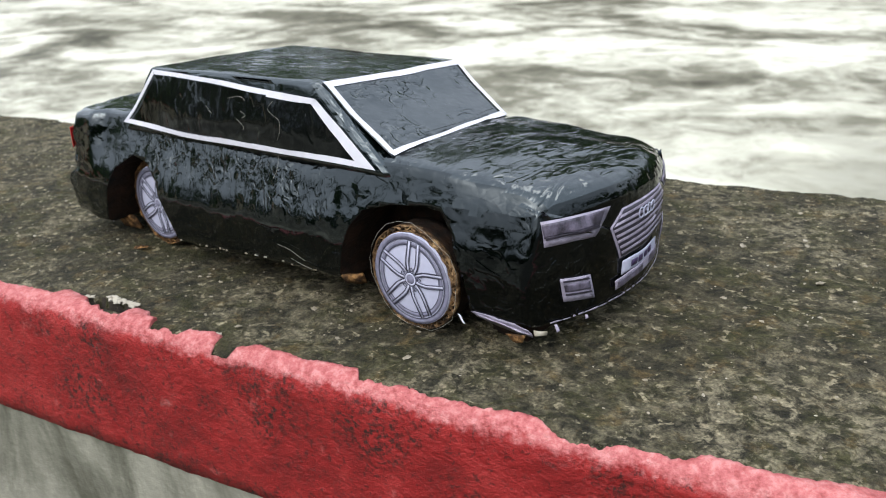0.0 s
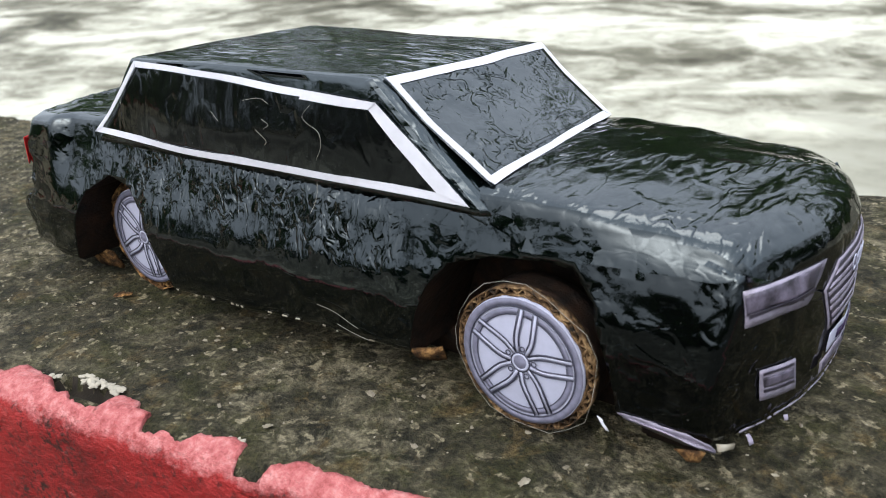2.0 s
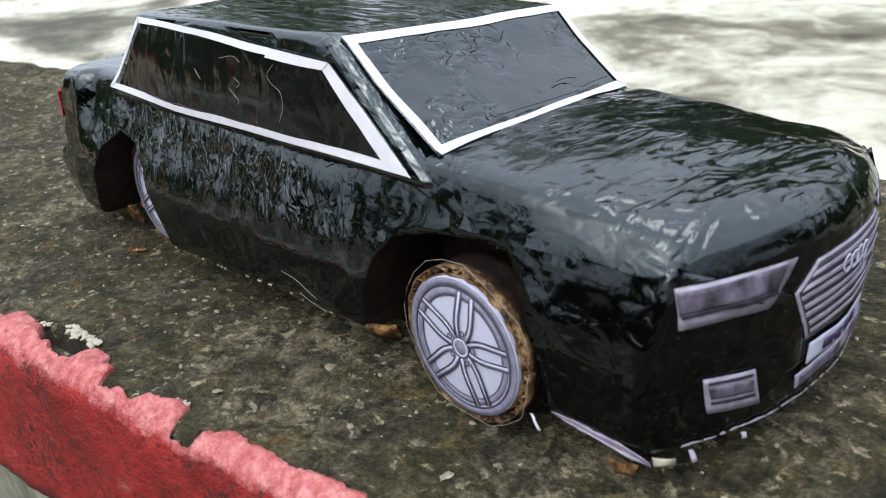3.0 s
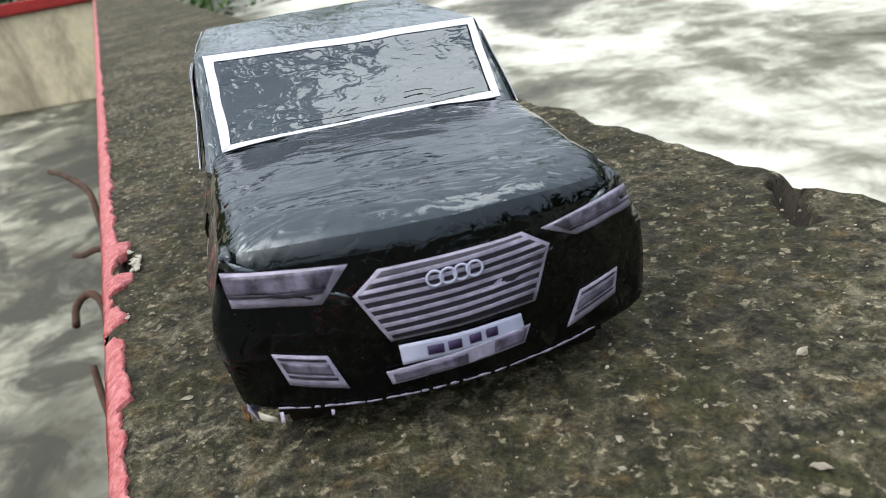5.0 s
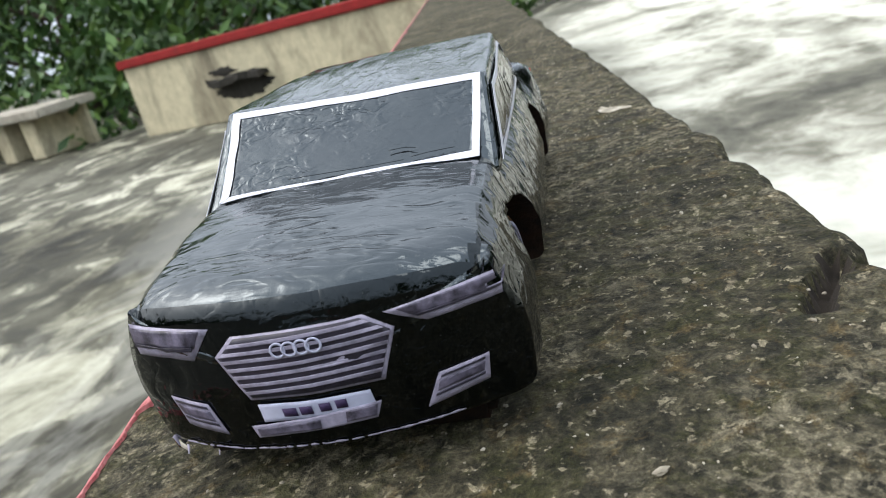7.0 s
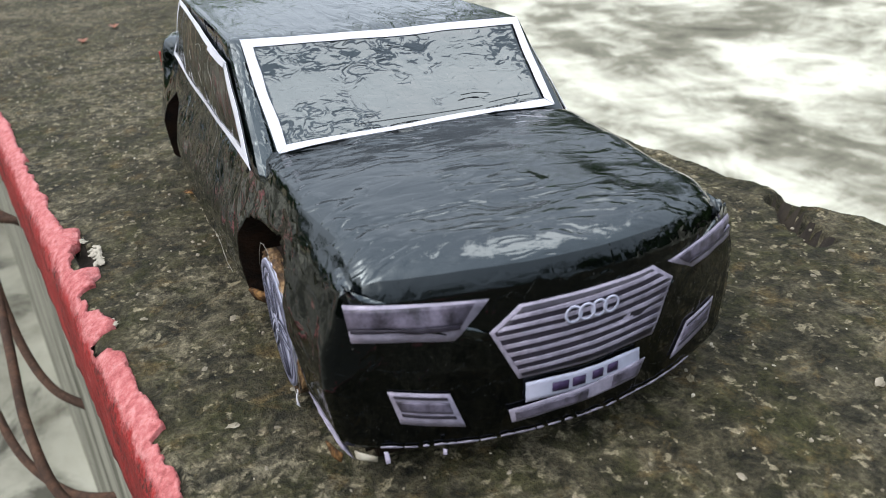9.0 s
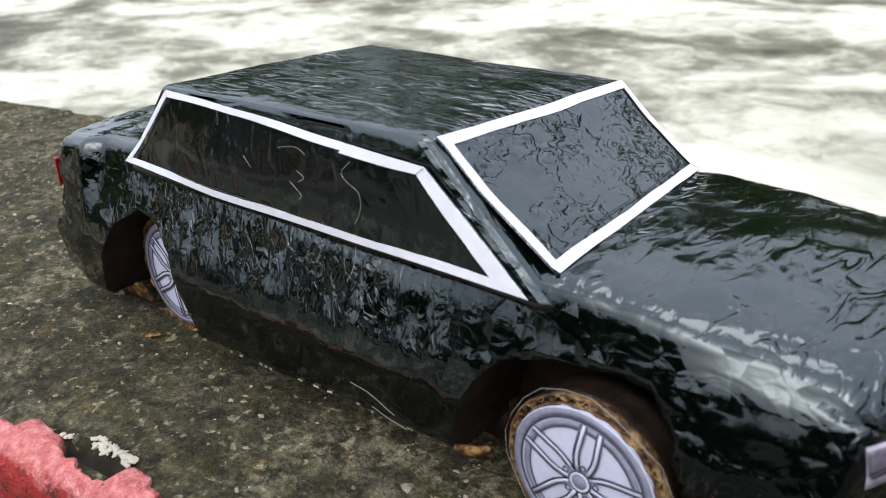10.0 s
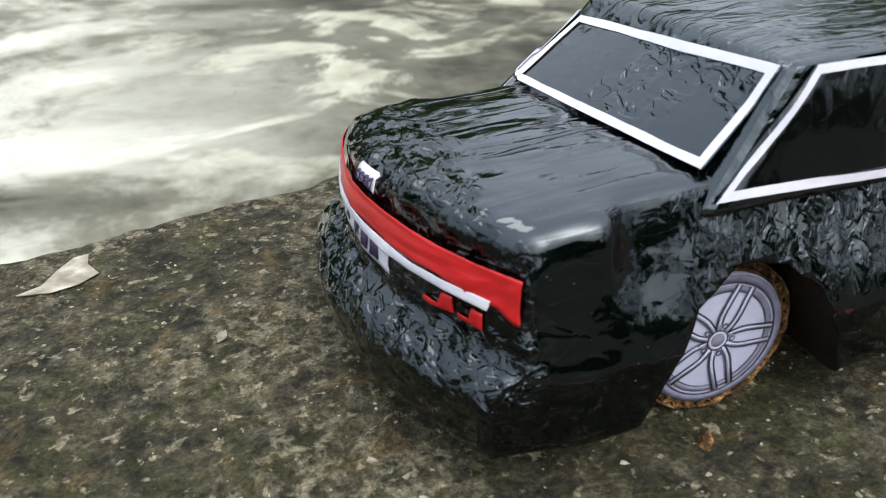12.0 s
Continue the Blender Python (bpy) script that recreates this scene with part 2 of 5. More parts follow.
def plaster(name, base, stain, stain_at=(0.5, 0.7), scale=7):
    m = mat(name, base, 0.85, 0.25)
    v = coords(m)
    vv = coords(m, (1, 1, 0.35))
    st = ramp(m, noise_tex(m, vv, scale, 6, 0.7, 0.6), [(stain_at[0], grey(0.0)), (stain_at[1], grey(1.0))])
    tone = ramp(m, noise_tex(m, v, scale * 5, 5, 0.65), [(0.3, tuple(c * 0.8 for c in base)), (0.7, tuple(min(1, c * 1.12) for c in base))])
    link(m, mix(m, maths(m, 'MULTIPLY', st, 0.85), tone, stain), "Base Color")
    bump(m, noise_tex(m, v, scale * 22, 4, 0.6), 0.4, 0.003)
    return m


M_PLASTER = plaster("old_white_plaster", (0.25, 0.245, 0.20), (0.055, 0.055, 0.038), (0.42, 0.6), 9)
M_CREAM = plaster("cream_plaster", (0.55, 0.49, 0.335), (0.1440, 0.1224, 0.0864), (0.47, 0.70), 1.9)
M_SLAB = plaster("pale_concrete", (0.3600, 0.3312, 0.2736), (0.1152, 0.1008, 0.0792), (0.52, 0.75), 2.5)
M_COPING = plaster("red_coping", (0.2592, 0.0216, 0.0202), (0.1152, 0.0252, 0.0216), (0.55, 0.8), 3)
M_BLACKMOULD = plaster("mouldy_concrete", (0.035, 0.032, 0.026), (0.008, 0.008, 0.007), (0.45, 0.7), 5)


def red_paint():
    m = mat("red_paint", (0.4, 0.03, 0.03), 0.66, 0.3)
    v = coords(m)
    vs = coords(m, (0.8, 1, 1))
    tone = ramp(m, noise_tex(m, v, 24, 6, 0.7, 0.3), [(0.28, (0.11, 0.0050, 0.0050)), (0.5, (0.215, 0.0090, 0.0090)), (0.75, (0.30, 0.026, 0.024))])
    dirt = ramp(m, noise_tex(m, v, 17, 6, 0.75, 0.5), [(0.47, grey(0.0)), (0.62, grey(1.0))])
    grain = ramp(m, noise_tex(m, v, 330, 3, 0.6), [(0.45, grey(0.0)), (0.62, grey(1.0))])
    c = mix(m, maths(m, 'MULTIPLY', maths(m, 'MULTIPLY', dirt, grain), 0.95), tone, (0.012, 0.007, 0.005))
    pits = ramp(m, noise_tex(m, v, 210, 4, 0.7, 0.4), [(0.57, grey(0.0)), (0.64, grey(1.0))])
    c = mix(m, maths(m, 'MULTIPLY', pits, 0.7), c, (0.030, 0.006, 0.005))
    pale = ramp(m, noise_tex(m, v, 61, 5, 0.7), [(0.62, grey(0.0)), (0.76, grey(1.0))])
    c = mix(m, maths(m, 'MULTIPLY', pale, 0.3), c, (0.60, 0.25, 0.23))
    # the paint turns pink with height, along the upper rim
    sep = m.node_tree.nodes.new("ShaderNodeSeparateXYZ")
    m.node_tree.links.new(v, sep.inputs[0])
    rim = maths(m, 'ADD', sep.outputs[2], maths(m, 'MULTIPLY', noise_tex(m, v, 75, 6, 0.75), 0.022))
    rim_pink = ramp(m, maths(m, 'ADD', maths(m, 'MULTIPLY', rim, 40.0), 0.40), [(0.56, grey(0.0)), (0.72, grey(1.0))])
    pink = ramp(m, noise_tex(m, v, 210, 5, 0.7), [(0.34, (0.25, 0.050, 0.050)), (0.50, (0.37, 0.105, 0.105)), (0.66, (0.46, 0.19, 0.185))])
    c = mix(m, rim_pink, c, pink)
    link(m, c, "Base Color")
    n1 = bump(m, noise_tex(m, vs, 160, 4, 0.6), 0.8, 0.0030)
    bump(m, noise_tex(m, v, 520, 3, 0.6), 0.9, 0.0012, n1)
    return m


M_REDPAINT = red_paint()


def terrace():
    m = mat("terrace_concrete", (0.4000, 0.3940, 0.3348), 0.55, 0.15)
    v = coords(m)
    vs = coords(m, (0.75, 1.0, 1))
    big = noise_tex(m, vs, 0.62, 6, 0.62, 0.7)
    mid = noise_tex(m, v, 3.2, 6, 0.7, 0.5)
    blend = maths(m, 'ADD', maths(m, 'MULTIPLY', big, 0.68), maths(m, 'MULTIPLY', mid, 0.32))
    c = ramp(m, blend, [(0.37, (0.0475, 0.0447, 0.0314)), (0.445, (0.1500, 0.1438, 0.1097)), (0.52, (0.4000, 0.3940, 0.3274)), (0.60, (0.6000, 0.5910, 0.5162))])
    sep = m.node_tree.nodes.new("ShaderNodeSeparateXYZ")
    m.node_tree.links.new(v, sep.inputs[0])
    # Darker towards -y and +x, which also keeps unseen floor dark in reflections.
    green = ramp(m, maths(m, 'ADD', maths(m, 'MAXIMUM', maths(m, 'MULTIPLY', sep.outputs[1], -0.25), maths(m, 'MULTIPLY', maths(m, 'ADD', sep.outputs[0], 0.75), 0.30)), maths(m, 'MULTIPLY', mid, 0.7)), [(0.30, grey(0.0)), (0.70, grey(0.85))])
    patches = ramp(m, noise_tex(m, vs, 1.9, 6, 0.62, 0.8), [(0.50, (0.1000, 0.0936, 0.0651)), (0.56, (0.6600, 0.6501, 0.5766))])
    # darker in a ragged drift outwards from the foot of the parapet
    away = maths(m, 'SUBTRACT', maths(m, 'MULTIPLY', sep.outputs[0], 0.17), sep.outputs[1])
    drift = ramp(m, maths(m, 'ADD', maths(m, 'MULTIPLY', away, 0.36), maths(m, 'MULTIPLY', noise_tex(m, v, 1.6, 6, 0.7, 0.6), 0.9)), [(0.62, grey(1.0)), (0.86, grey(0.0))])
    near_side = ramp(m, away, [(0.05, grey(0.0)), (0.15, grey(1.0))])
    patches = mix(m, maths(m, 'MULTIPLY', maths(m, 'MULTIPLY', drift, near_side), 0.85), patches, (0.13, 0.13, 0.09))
    dim = mix(m, green, (1.0, 1.0, 1.0), patches)
    n = m.node_tree.nodes.new("ShaderNodeMix")
    n.data_type, n.blend_type = 'RGBA', 'MULTIPLY'
    n.inputs[0].default_value = 1.0
    m.node_tree.links.new(c, n.inputs[6])
    m.node_tree.links.new(dim, n.inputs[7])
    c = n.outputs[2]
    # dark blotches along the painted side: a strip by the foot of the wall, thin streaks farther out
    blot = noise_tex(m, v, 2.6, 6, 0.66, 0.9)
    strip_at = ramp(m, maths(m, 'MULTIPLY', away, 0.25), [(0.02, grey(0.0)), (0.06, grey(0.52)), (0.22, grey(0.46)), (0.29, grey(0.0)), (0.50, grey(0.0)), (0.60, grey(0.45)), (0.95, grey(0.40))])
    # unseen end of the floor darkened, raggedly thinning outwards, so the car mirrors dark
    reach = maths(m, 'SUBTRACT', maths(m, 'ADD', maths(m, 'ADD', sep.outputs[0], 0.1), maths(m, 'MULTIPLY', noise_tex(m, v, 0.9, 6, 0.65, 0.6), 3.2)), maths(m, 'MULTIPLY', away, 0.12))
    unseen_dark = ramp(m, maths(m, 'MULTIPLY', reach, 0.4), [(0.30, grey(0.0)), (0.75, grey(0.95))])
    strip_at = maths(m, 'MAXIMUM', strip_at, unseen_dark)
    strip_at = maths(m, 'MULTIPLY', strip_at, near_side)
    blot_and_dark = ramp(m, maths(m, 'ADD', maths(m, 'MULTIPLY', strip_at, 0.42), blot), [(0.66, grey(0.0)), (0.78, grey(1.0))])
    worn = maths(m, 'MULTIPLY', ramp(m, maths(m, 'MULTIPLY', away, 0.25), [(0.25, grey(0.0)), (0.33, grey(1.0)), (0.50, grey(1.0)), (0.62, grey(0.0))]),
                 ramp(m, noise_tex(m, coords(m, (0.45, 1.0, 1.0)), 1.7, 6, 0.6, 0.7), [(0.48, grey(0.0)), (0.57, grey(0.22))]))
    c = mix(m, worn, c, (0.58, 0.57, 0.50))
    c = mix(m, maths(m, 'MULTIPLY', blot_and_dark, 0.9), c, mix(m, mid, (0.016, 0.0155, 0.011), (0.075, 0.072, 0.055)))
    link(m, c, "Base Color")
    link(m, ramp(m, blend, [(0.38, grey(0.6)), (0.6, grey(0.85))]), "Roughness")
    bump(m, noise_tex(m, v, 24, 5, 0.65), 0.3, 0.006)
    return m


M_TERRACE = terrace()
# Dark brown for the broken hollows: their inner shade is put into the colour.
M_HOLLOW = plaster("shaded_hollow", (0.026, 0.020, 0.014), (0.009, 0.007, 0.006), (0.4, 0.65), 60)
M_RUST = plaster("rusty_steel", (0.085, 0.045, 0.028), (0.03, 0.018, 0.013), (0.4, 0.6), 60)
M_STONE = mat("pale_grit", (0.45, 0.42, 0.36), 0.8, 0.3)
_v = coords(M_STONE)
link(M_STONE, ramp(M_STONE, noise_tex(M_STONE, _v, 70, 3, 0.5), [(0.35, (0.13, 0.112, 0.08)), (0.55, (0.27, 0.24, 0.185)), (0.7, (0.44, 0.41, 0.34))]), "Base Color")
M_BARK = plaster("bark", (0.085, 0.065, 0.045), (0.03, 0.028, 0.02), (0.4, 0.65), 6)
M_LEAF = mat("foliage", (0.05, 0.09, 0.02), 0.55, 0.35)
_g = M_LEAF.node_tree.nodes.new("ShaderNodeNewGeometry")
link(M_LEAF, ramp(M_LEAF, _g.outputs["Random Per Island"], [(0.0, (0.016, 0.042, 0.010)), (0.5, (0.042, 0.095, 0.020)), (1.0, (0.10, 0.175, 0.034))]), "Base Color")
M_DRYLEAF = paper_material("dry_leaf", (0.20, 0.06, 0.025), 0.4)
M_THREAD = mat("glue_thread", (0.24, 0.23, 0.20), 0.5)


# ---- builders ----
def mesh_of(bm, name, material, smooth=True):
    me = bpy.data.meshes.new(name)
    bmesh.ops.recalc_face_normals(bm, faces=bm.faces[:])
    bm.to_mesh(me)
    bm.free()
    for m in material if isinstance(material, (list, tuple)) else [material]:
        me.materials.append(m)
    if smooth:
        me.polygons.foreach_set("use_smooth", [True] * len(me.polygons))
    return me


def part(name, bm, material, parent=None, label="", smooth=True):
    ob = new(name, mesh_of(bm, name, material, smooth))
    if parent is not None:
        ob.parent = parent
    if label:
        ob["label"] = label
    return ob


def grid_mesh(rows):
    """A sheet of quads from rows of points."""
    bm = bmesh.new()
    vs = [[bm.verts.new(p) for p in r] for r in rows]
    for a, b in zip(vs, vs[1:]):
        for i in range(len(a) - 1):
            bm.faces.new((a[i], a[i + 1], b[i + 1], b[i]))
    return bm


def box(bm, lo, hi, turn=None):
    m = Matrix.Translation((Vector(lo) + Vector(hi)) / 2) @ Matrix.Diagonal((*(Vector(hi) - Vector(lo)), 1))
    if turn is not None:
        m = turn @ m
    return bmesh.ops.create_cube(bm, size=1, matrix=m)["verts"]


def tube(points, radius, sides=8, taper=None):
    """A round bar along points."""
    bm = bmesh.new()
    pts = [Vector(p) for p in points]
    rings = []
    for i, p in enumerate(pts):
        d = (pts[min(i + 1, len(pts) - 1)] - pts[max(i - 1, 0)]).normalized()
        a = d.orthogonal().normalized()
        if abs(d.z) < 0.95:
            a = d.cross(Vector((0, 0, 1))).normalized()
        b = d.cross(a)
        r = radius if taper is None else radius + (taper - radius) * i / (len(pts) - 1)
        rings.append([bm.verts.new(p + (a * math.cos(k * 2 * math.pi / sides) + b * math.sin(k * 2 * math.pi / sides)) * r) for k in range(sides)])
    for a, b in zip(rings, rings[1:]):
        for k in range(sides):
            bm.faces.new((a[k], a[(k + 1) % sides], b[(k + 1) % sides], b[k]))
    bm.faces.new(rings[0])
    bm.faces.new(rings[-1])
    return bm


def spline(points, steps=8):
    """A smooth line through points."""
    p = [Vector(q) for q in points]
    p = [p[0] * 2 - p[1]] + p + [p[-1] * 2 - p[-2]]
    out = []
    for i in range(1, len(p) - 2):
        for s in range(steps):
            t = s / steps
            out.append(0.5 * (2 * p[i] + (p[i + 1] - p[i - 1]) * t + (2 * p[i - 1] - 5 * p[i] + 4 * p[i + 1] - p[i + 2]) * t * t
                              + (3 * p[i] - p[i - 1] - 3 * p[i + 1] + p[i + 2]) * t ** 3))
    out.append(p[-2])
    return out


def lerp_table(x, table):
    if x <= table[0][0]:
        return table[0][1]
    for (a, va), (b, vb) in zip(table, table[1:]):
        if x <= b:
            return va + (vb - va) * (x - a) / (b - a)
    return table[-1][1]


def nz(x, y, z, f):
    return noise.noise((x * f, y * f, z * f))


# ---- setting: terrace floor, parapet under the car, far walls ----
FLOOR = -0.95
SLOPE = math.atan(0.17)
ALONG = Vector((math.cos(SLOPE), math.sin(SLOPE), 0))
ACROSS = Vector((-math.sin(SLOPE), math.cos(SLOPE), 0))
EDGE = Vector((0, -0.168, 0))


def on_wall(s, w, z):
    """s along the parapet, w inwards from its painted face, z up from its top."""
    return EDGE + ALONG * s + ACROSS * w + Vector((0, 0, z))


def stations(lo, hi, fine_lo, fine_hi, fine, coarse):
    out, s = [], lo
    while s < hi:
        out.append(s)
        s += fine if fine_lo <= s < fine_hi else coarse
    return out + [hi]


bm = bmesh.new()
bmesh.ops.create_grid(bm, x_segments=40, y_segments=40, size=60)
for v in bm.verts:
    v.co.z = FLOOR
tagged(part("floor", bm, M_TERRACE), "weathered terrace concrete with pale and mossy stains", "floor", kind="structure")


def wall_width(s):
    return 0.395 + 0.024 * max(-3, min(1.5, s))


CREVICE = [(0.130, 0.377), (0.143, 0.372), (0.152, 0.362), (0.180, 0.350)]
HOLE = [(-0.076, 0.0150), (-0.062, 0.0155), (-0.049, 0.0140)]


def near_line(s, w, line):
    best = 9.0
    for (a, b), (c, d) in zip(line, line[1:]):
        k = max(0, min(1, ((s - a) * (c - a) + (w - b) * (d - b)) / ((c - a) ** 2 + (d - b) ** 2)))
        best = min(best, math.hypot(s - a - k * (c - a), w - b - k * (d - b)))
    return best


def worn(s, w):
    """How deep the top is broken out: a crevice by the inner edge, a hollow under the paint."""
    if 0.09 < s < 0.21 and 0.32 < w < 0.384:
        d = near_line(s, w, CREVICE) / (0.0062 * (1 + 0.5 * nz(s, w, 0, 70)))
        return max(0, 1 - d * d) ** 0.6
    if -0.10 < s < -0.02 and w < 0.04:
        d = near_line(s, w, HOLE) / (0.0088 * (1 + 0.4 * nz(s, w, 0, 120)))
        return 0.55 * max(0, 1 - d * d) ** 0.3
    return 0.0


def parapet():
    rows = []
    for s in stations(-7.6, 2.6, -1.1, 0.75, 0.0036, 0.09):
        width = wall_width(s)
        rough = 0.005 * nz(s, 3.3, 0, 6) + 0.006 * nz(s, 7.1, 0, 19) + 0.004 * nz(s, 1.7, 0, 55) + 0.002 * nz(s, 2.7, 0, 150)
        bite = 0.012 * max(0, 1 - abs(s - 0.135) / 0.018)
        width += rough - bite
        r = 0.012
        line = [(0, FLOOR), (0, -0.5), (0, -0.2), (0, -0.1), (0, -0.05), (0, -r)]
        line += [(r - r * math.cos(a), -r + r * math.sin(a)) for a in (0.4, 0.8, 1.2)]
        n = 64
        line += [(r + 0.0022 * k, 0) for k in range(9)]
        line += [(r + 0.0198 + (width - 2 * r - 0.0198) * k / n, 0) for k in range(n + 1)]
        rr = 0.010 + 0.006 * nz(s, 9.2, 0, 12)
        line += [(width - rr * 0.6, -rr * 0.25), (width - rr * 0.15, -rr * 0.8), (width, -rr * 1.6), (width + 0.004 * nz(s, 5, 0, 30), -0.05),
                 (width + 0.006 * nz(s, 8, 0, 14), -0.1), (width, -0.2), (width, -0.5), (width, FLOOR)]
        row = []
        for w, z in line:
            p = on_wall(s, w, z)
            if z > -0.02 and w > r:
                p.z -= 0.016 * worn(s, w)
                p.z += 0.0016 * nz(p.x, p.y, 0, 18) + 0.0011 * nz(p.x, p.y, 3, 75) + 0.0006 * nz(p.x, p.y, 5, 160) - 0.0008
            row.append(p)
        rows.append(row)
    bm = grid_mesh(rows)
    bm.faces.ensure_lookup_table()
    for f in bm.faces:
        c = f.calc_center_median()
        f.material_index = 2 if c.z < -0.0035 and worn((c - EDGE).dot(ALONG), (c - EDGE).dot(ACROSS)) > 0.2 else 1 if c.z < -0.03 and (c - EDGE).dot(ACROSS) < 0.1 else 0
    return bm


wall = tagged(part("wall_parapet", parapet(), [M_MOSS, M_PLASTER, M_HOLLOW]), "wide mossy concrete parapet with plastered side", "wall", kind="structure")


RIM = [(-0.11, 0.020), (-0.097, 0.0195), (-0.084, 0.017), (-0.080, 0.0115), (-0.070, 0.0088), (-0.066, 0.0105), (-0.060, 0.0085), (-0.0445, 0.0070), (-0.0430, 0.0190), (-0.030, 0.0185),
       (-0.0275, 0.0150), (-0.0185, 0.0140), (-0.0170, 0.0040), (-0.004, 0.0065), (0.006, 0.0055), (0.0115, 0.0100), (0.0205, 0.0105), (0.023, 0.0130), (0.0335, 0.0135), (0.0355, 0.0008),
       (0.0480, 0.0004), (0.0530, 0.0060), (0.064, 0.0090), (0.095, 0.0080), (0.128, 0.0110), (0.133, 0.0040), (0.160, 0.0060), (0.20, 0.0055), (0.227, 0.0085), (0.2435, 0.0020),
       (0.262, 0.0015), (0.268, 0.0050), (0.298, 0.0055), (0.305, 0.0125), (0.34, 0.0130), (0.372, 0.0180), (0.42, 0.0120)]


def paint_band():
    """The red paint: over the upper side, round the edge, ragged where it peels off the top."""
    rows = []
    r = 0.0135
    out = 0.0018
    for s in stations(-7.5, 2.5, -0.75, 0.6, 0.0016, 0.06):
        edge = lerp_table(s, RIM) if -0.11 < s < 0.42 else 0.011 + 0.005 * nz(s, 0, 2, 14) + 0.003 * nz(s, 4, 2, 48)
        edge += 0.0016 * nz(s, 4, 2, 60) + 0.0016 * nz(s, 9, 2, 170) + 0.0012 * nz(s, 6, 1, 430)
        edge = max(0.0004, edge + (0.003 if s > 0.05 else 0.001))
        low = -0.093 + 0.002 * nz(s, 1, 1, 9)
        line = [(-out, low)]
        line += [(-out, low + (-r - low) * k / 9) for k in range(1, 10)]
        arc = r * math.pi / 2
        total = r * math.acos(1 - edge / r) if edge < r else arc + edge - r
        reach = max(0.0, edge - r)
        for k in range(1, 15):
            d = total * k / 14
            if d <= arc:
                a = d / r
                line.append((r - (r + out) * math.cos(a), -r + (r + out) * math.sin(a)))
            else:
                fade = 1 - 0.6 * (d - arc) / max(reach, 1e-4)
                line.append((r + d - arc, out * fade))
        row = []
        for w, z in line:
            p = on_wall(s, w, z)
            k = 0.0013 * nz(p.x, p.y, p.z, 38) + 0.0006 * nz(p.x, p.y, p.z, 130)
            p += -ACROSS * k if z < -0.01 else Vector((0, 0, k * 0.6 + 0.0005))
            row.append(p)
        end = line[-1]
        row.append(on_wall(s, end[0] + 0.0006, -0.004))
        rows.append([on_wall(s, 0.002, low)] + row)
    return grid_mesh(rows)


tagged(part("trim_paint", paint_band(), M_REDPAINT), "red paint band, pink along its ragged peeling edge", "paint", kind="structure")

# white plaster crumbs where the paint has broken away
bm = bmesh.new()
rng = random.Random(5)
for s0, s1, w0, count in ((-0.074, -0.044, 0.0245, 60), (-0.088, -0.082, 0.0205, 6), (0.0230, 0.0330, 0.0140, 9)):
    for k in range(count):
        s = rng.uniform(s0, s1)
        w = w0 - 0.08 * (s - s0) + rng.gauss(0, 0.0012)
        a = rng.uniform(0.0009, 0.0024)
        res = bmesh.ops.create_icosphere(bm, subdivisions=1, radius=1)
        turn = Matrix.Rotation(rng.uniform(0, 6), 3, 'Z')
        for v in res["verts"]:
            q = turn @ Vector((v.co.x * rng.uniform(0.6, 1.5), v.co.y * rng.uniform(0.4, 1.0), v.co.z * 0.45))
            v.co = on_wall(s, w, 0.0008) + q * a
tagged(part("plaster_crumbs", bm, M_SLAB, smooth=False), "white crumbs of broken plaster on the edge", "rubble", kind="stuff")

# pale grit bedded in the parapet top
rng = random.Random(11)
verts, faces = [], []
for i in range(1600):
    s = rng.uniform(-0.75, 0.55)
    w = rng.uniform(0.03, 0.36)
    a = rng.choice((0.0004, 0.0005, 0.0005, 0.0006, 0.0008, 0.0011)) * rng.uniform(0.7, 1.2)
    c = on_wall(s, w, 0.0002)
    c.z += 0.0016 * nz(c.x, c.y, 0, 18) + 0.0011 * nz(c.x, c.y, 3, 75) - 0.0008
    k0 = len(verts)
    n = rng.randint(5, 7)
    turn = rng.uniform(0, 6)
    lx = rng.uniform(0.7, 1.5)
    for lift, grow in ((-0.4, 1.05), (0.25, 0.95), (0.45, 0.55)):
        for k in range(n):
            q = turn + k * 2 * math.pi / n
            rr = a * grow * (0.55 + 0.9 * ((k * 37 + i * 13) % 10) / 10)
            verts.append((c.x + rr * lx * math.cos(q), c.y + rr * math.sin(q), c.z + a * lift))
    for lv in (0, 1):
        for k in range(n):
            faces.append((k0 + lv * n + k, k0 + lv * n + (k + 1) % n, k0 + (lv + 1) * n + (k + 1) % n, k0 + (lv + 1) * n + k))
    faces.append(tuple(k0 + 2 * n + k for k in range(n)))
me = bpy.data.meshes.new("grit")
me.from_pydata(verts, [], faces)
me.materials.append(M_STONE)
tagged(new("grit", me), "pale sand grains and chips bedded in the concrete", "grit", kind="stuff")


def pebble(x, y, a, material, label, seed):
    bm = bmesh.new()
    bmesh.ops.create_icosphere(bm, subdivisions=2, radius=1)
    for v in bm.verts:
        k = 1 + 0.8 * noise.noise(v.co * 1.6 + Vector((seed * 7.7, 0, 0)))
        v.co = Vector((v.co.x * a * k * 1.5, v.co.y * a * k * 0.9, max(v.co.z, -0.3) * a * 0.40 * k + a * 0.10))
    ob = part("pebble", bm, material, smooth=False)
    ob.location = (x, y, 0)
    ob.rotation_euler = (0, 0, seed * 1.3)
    tagged(ob, label, "pebble", group="loose chips on the parapet")


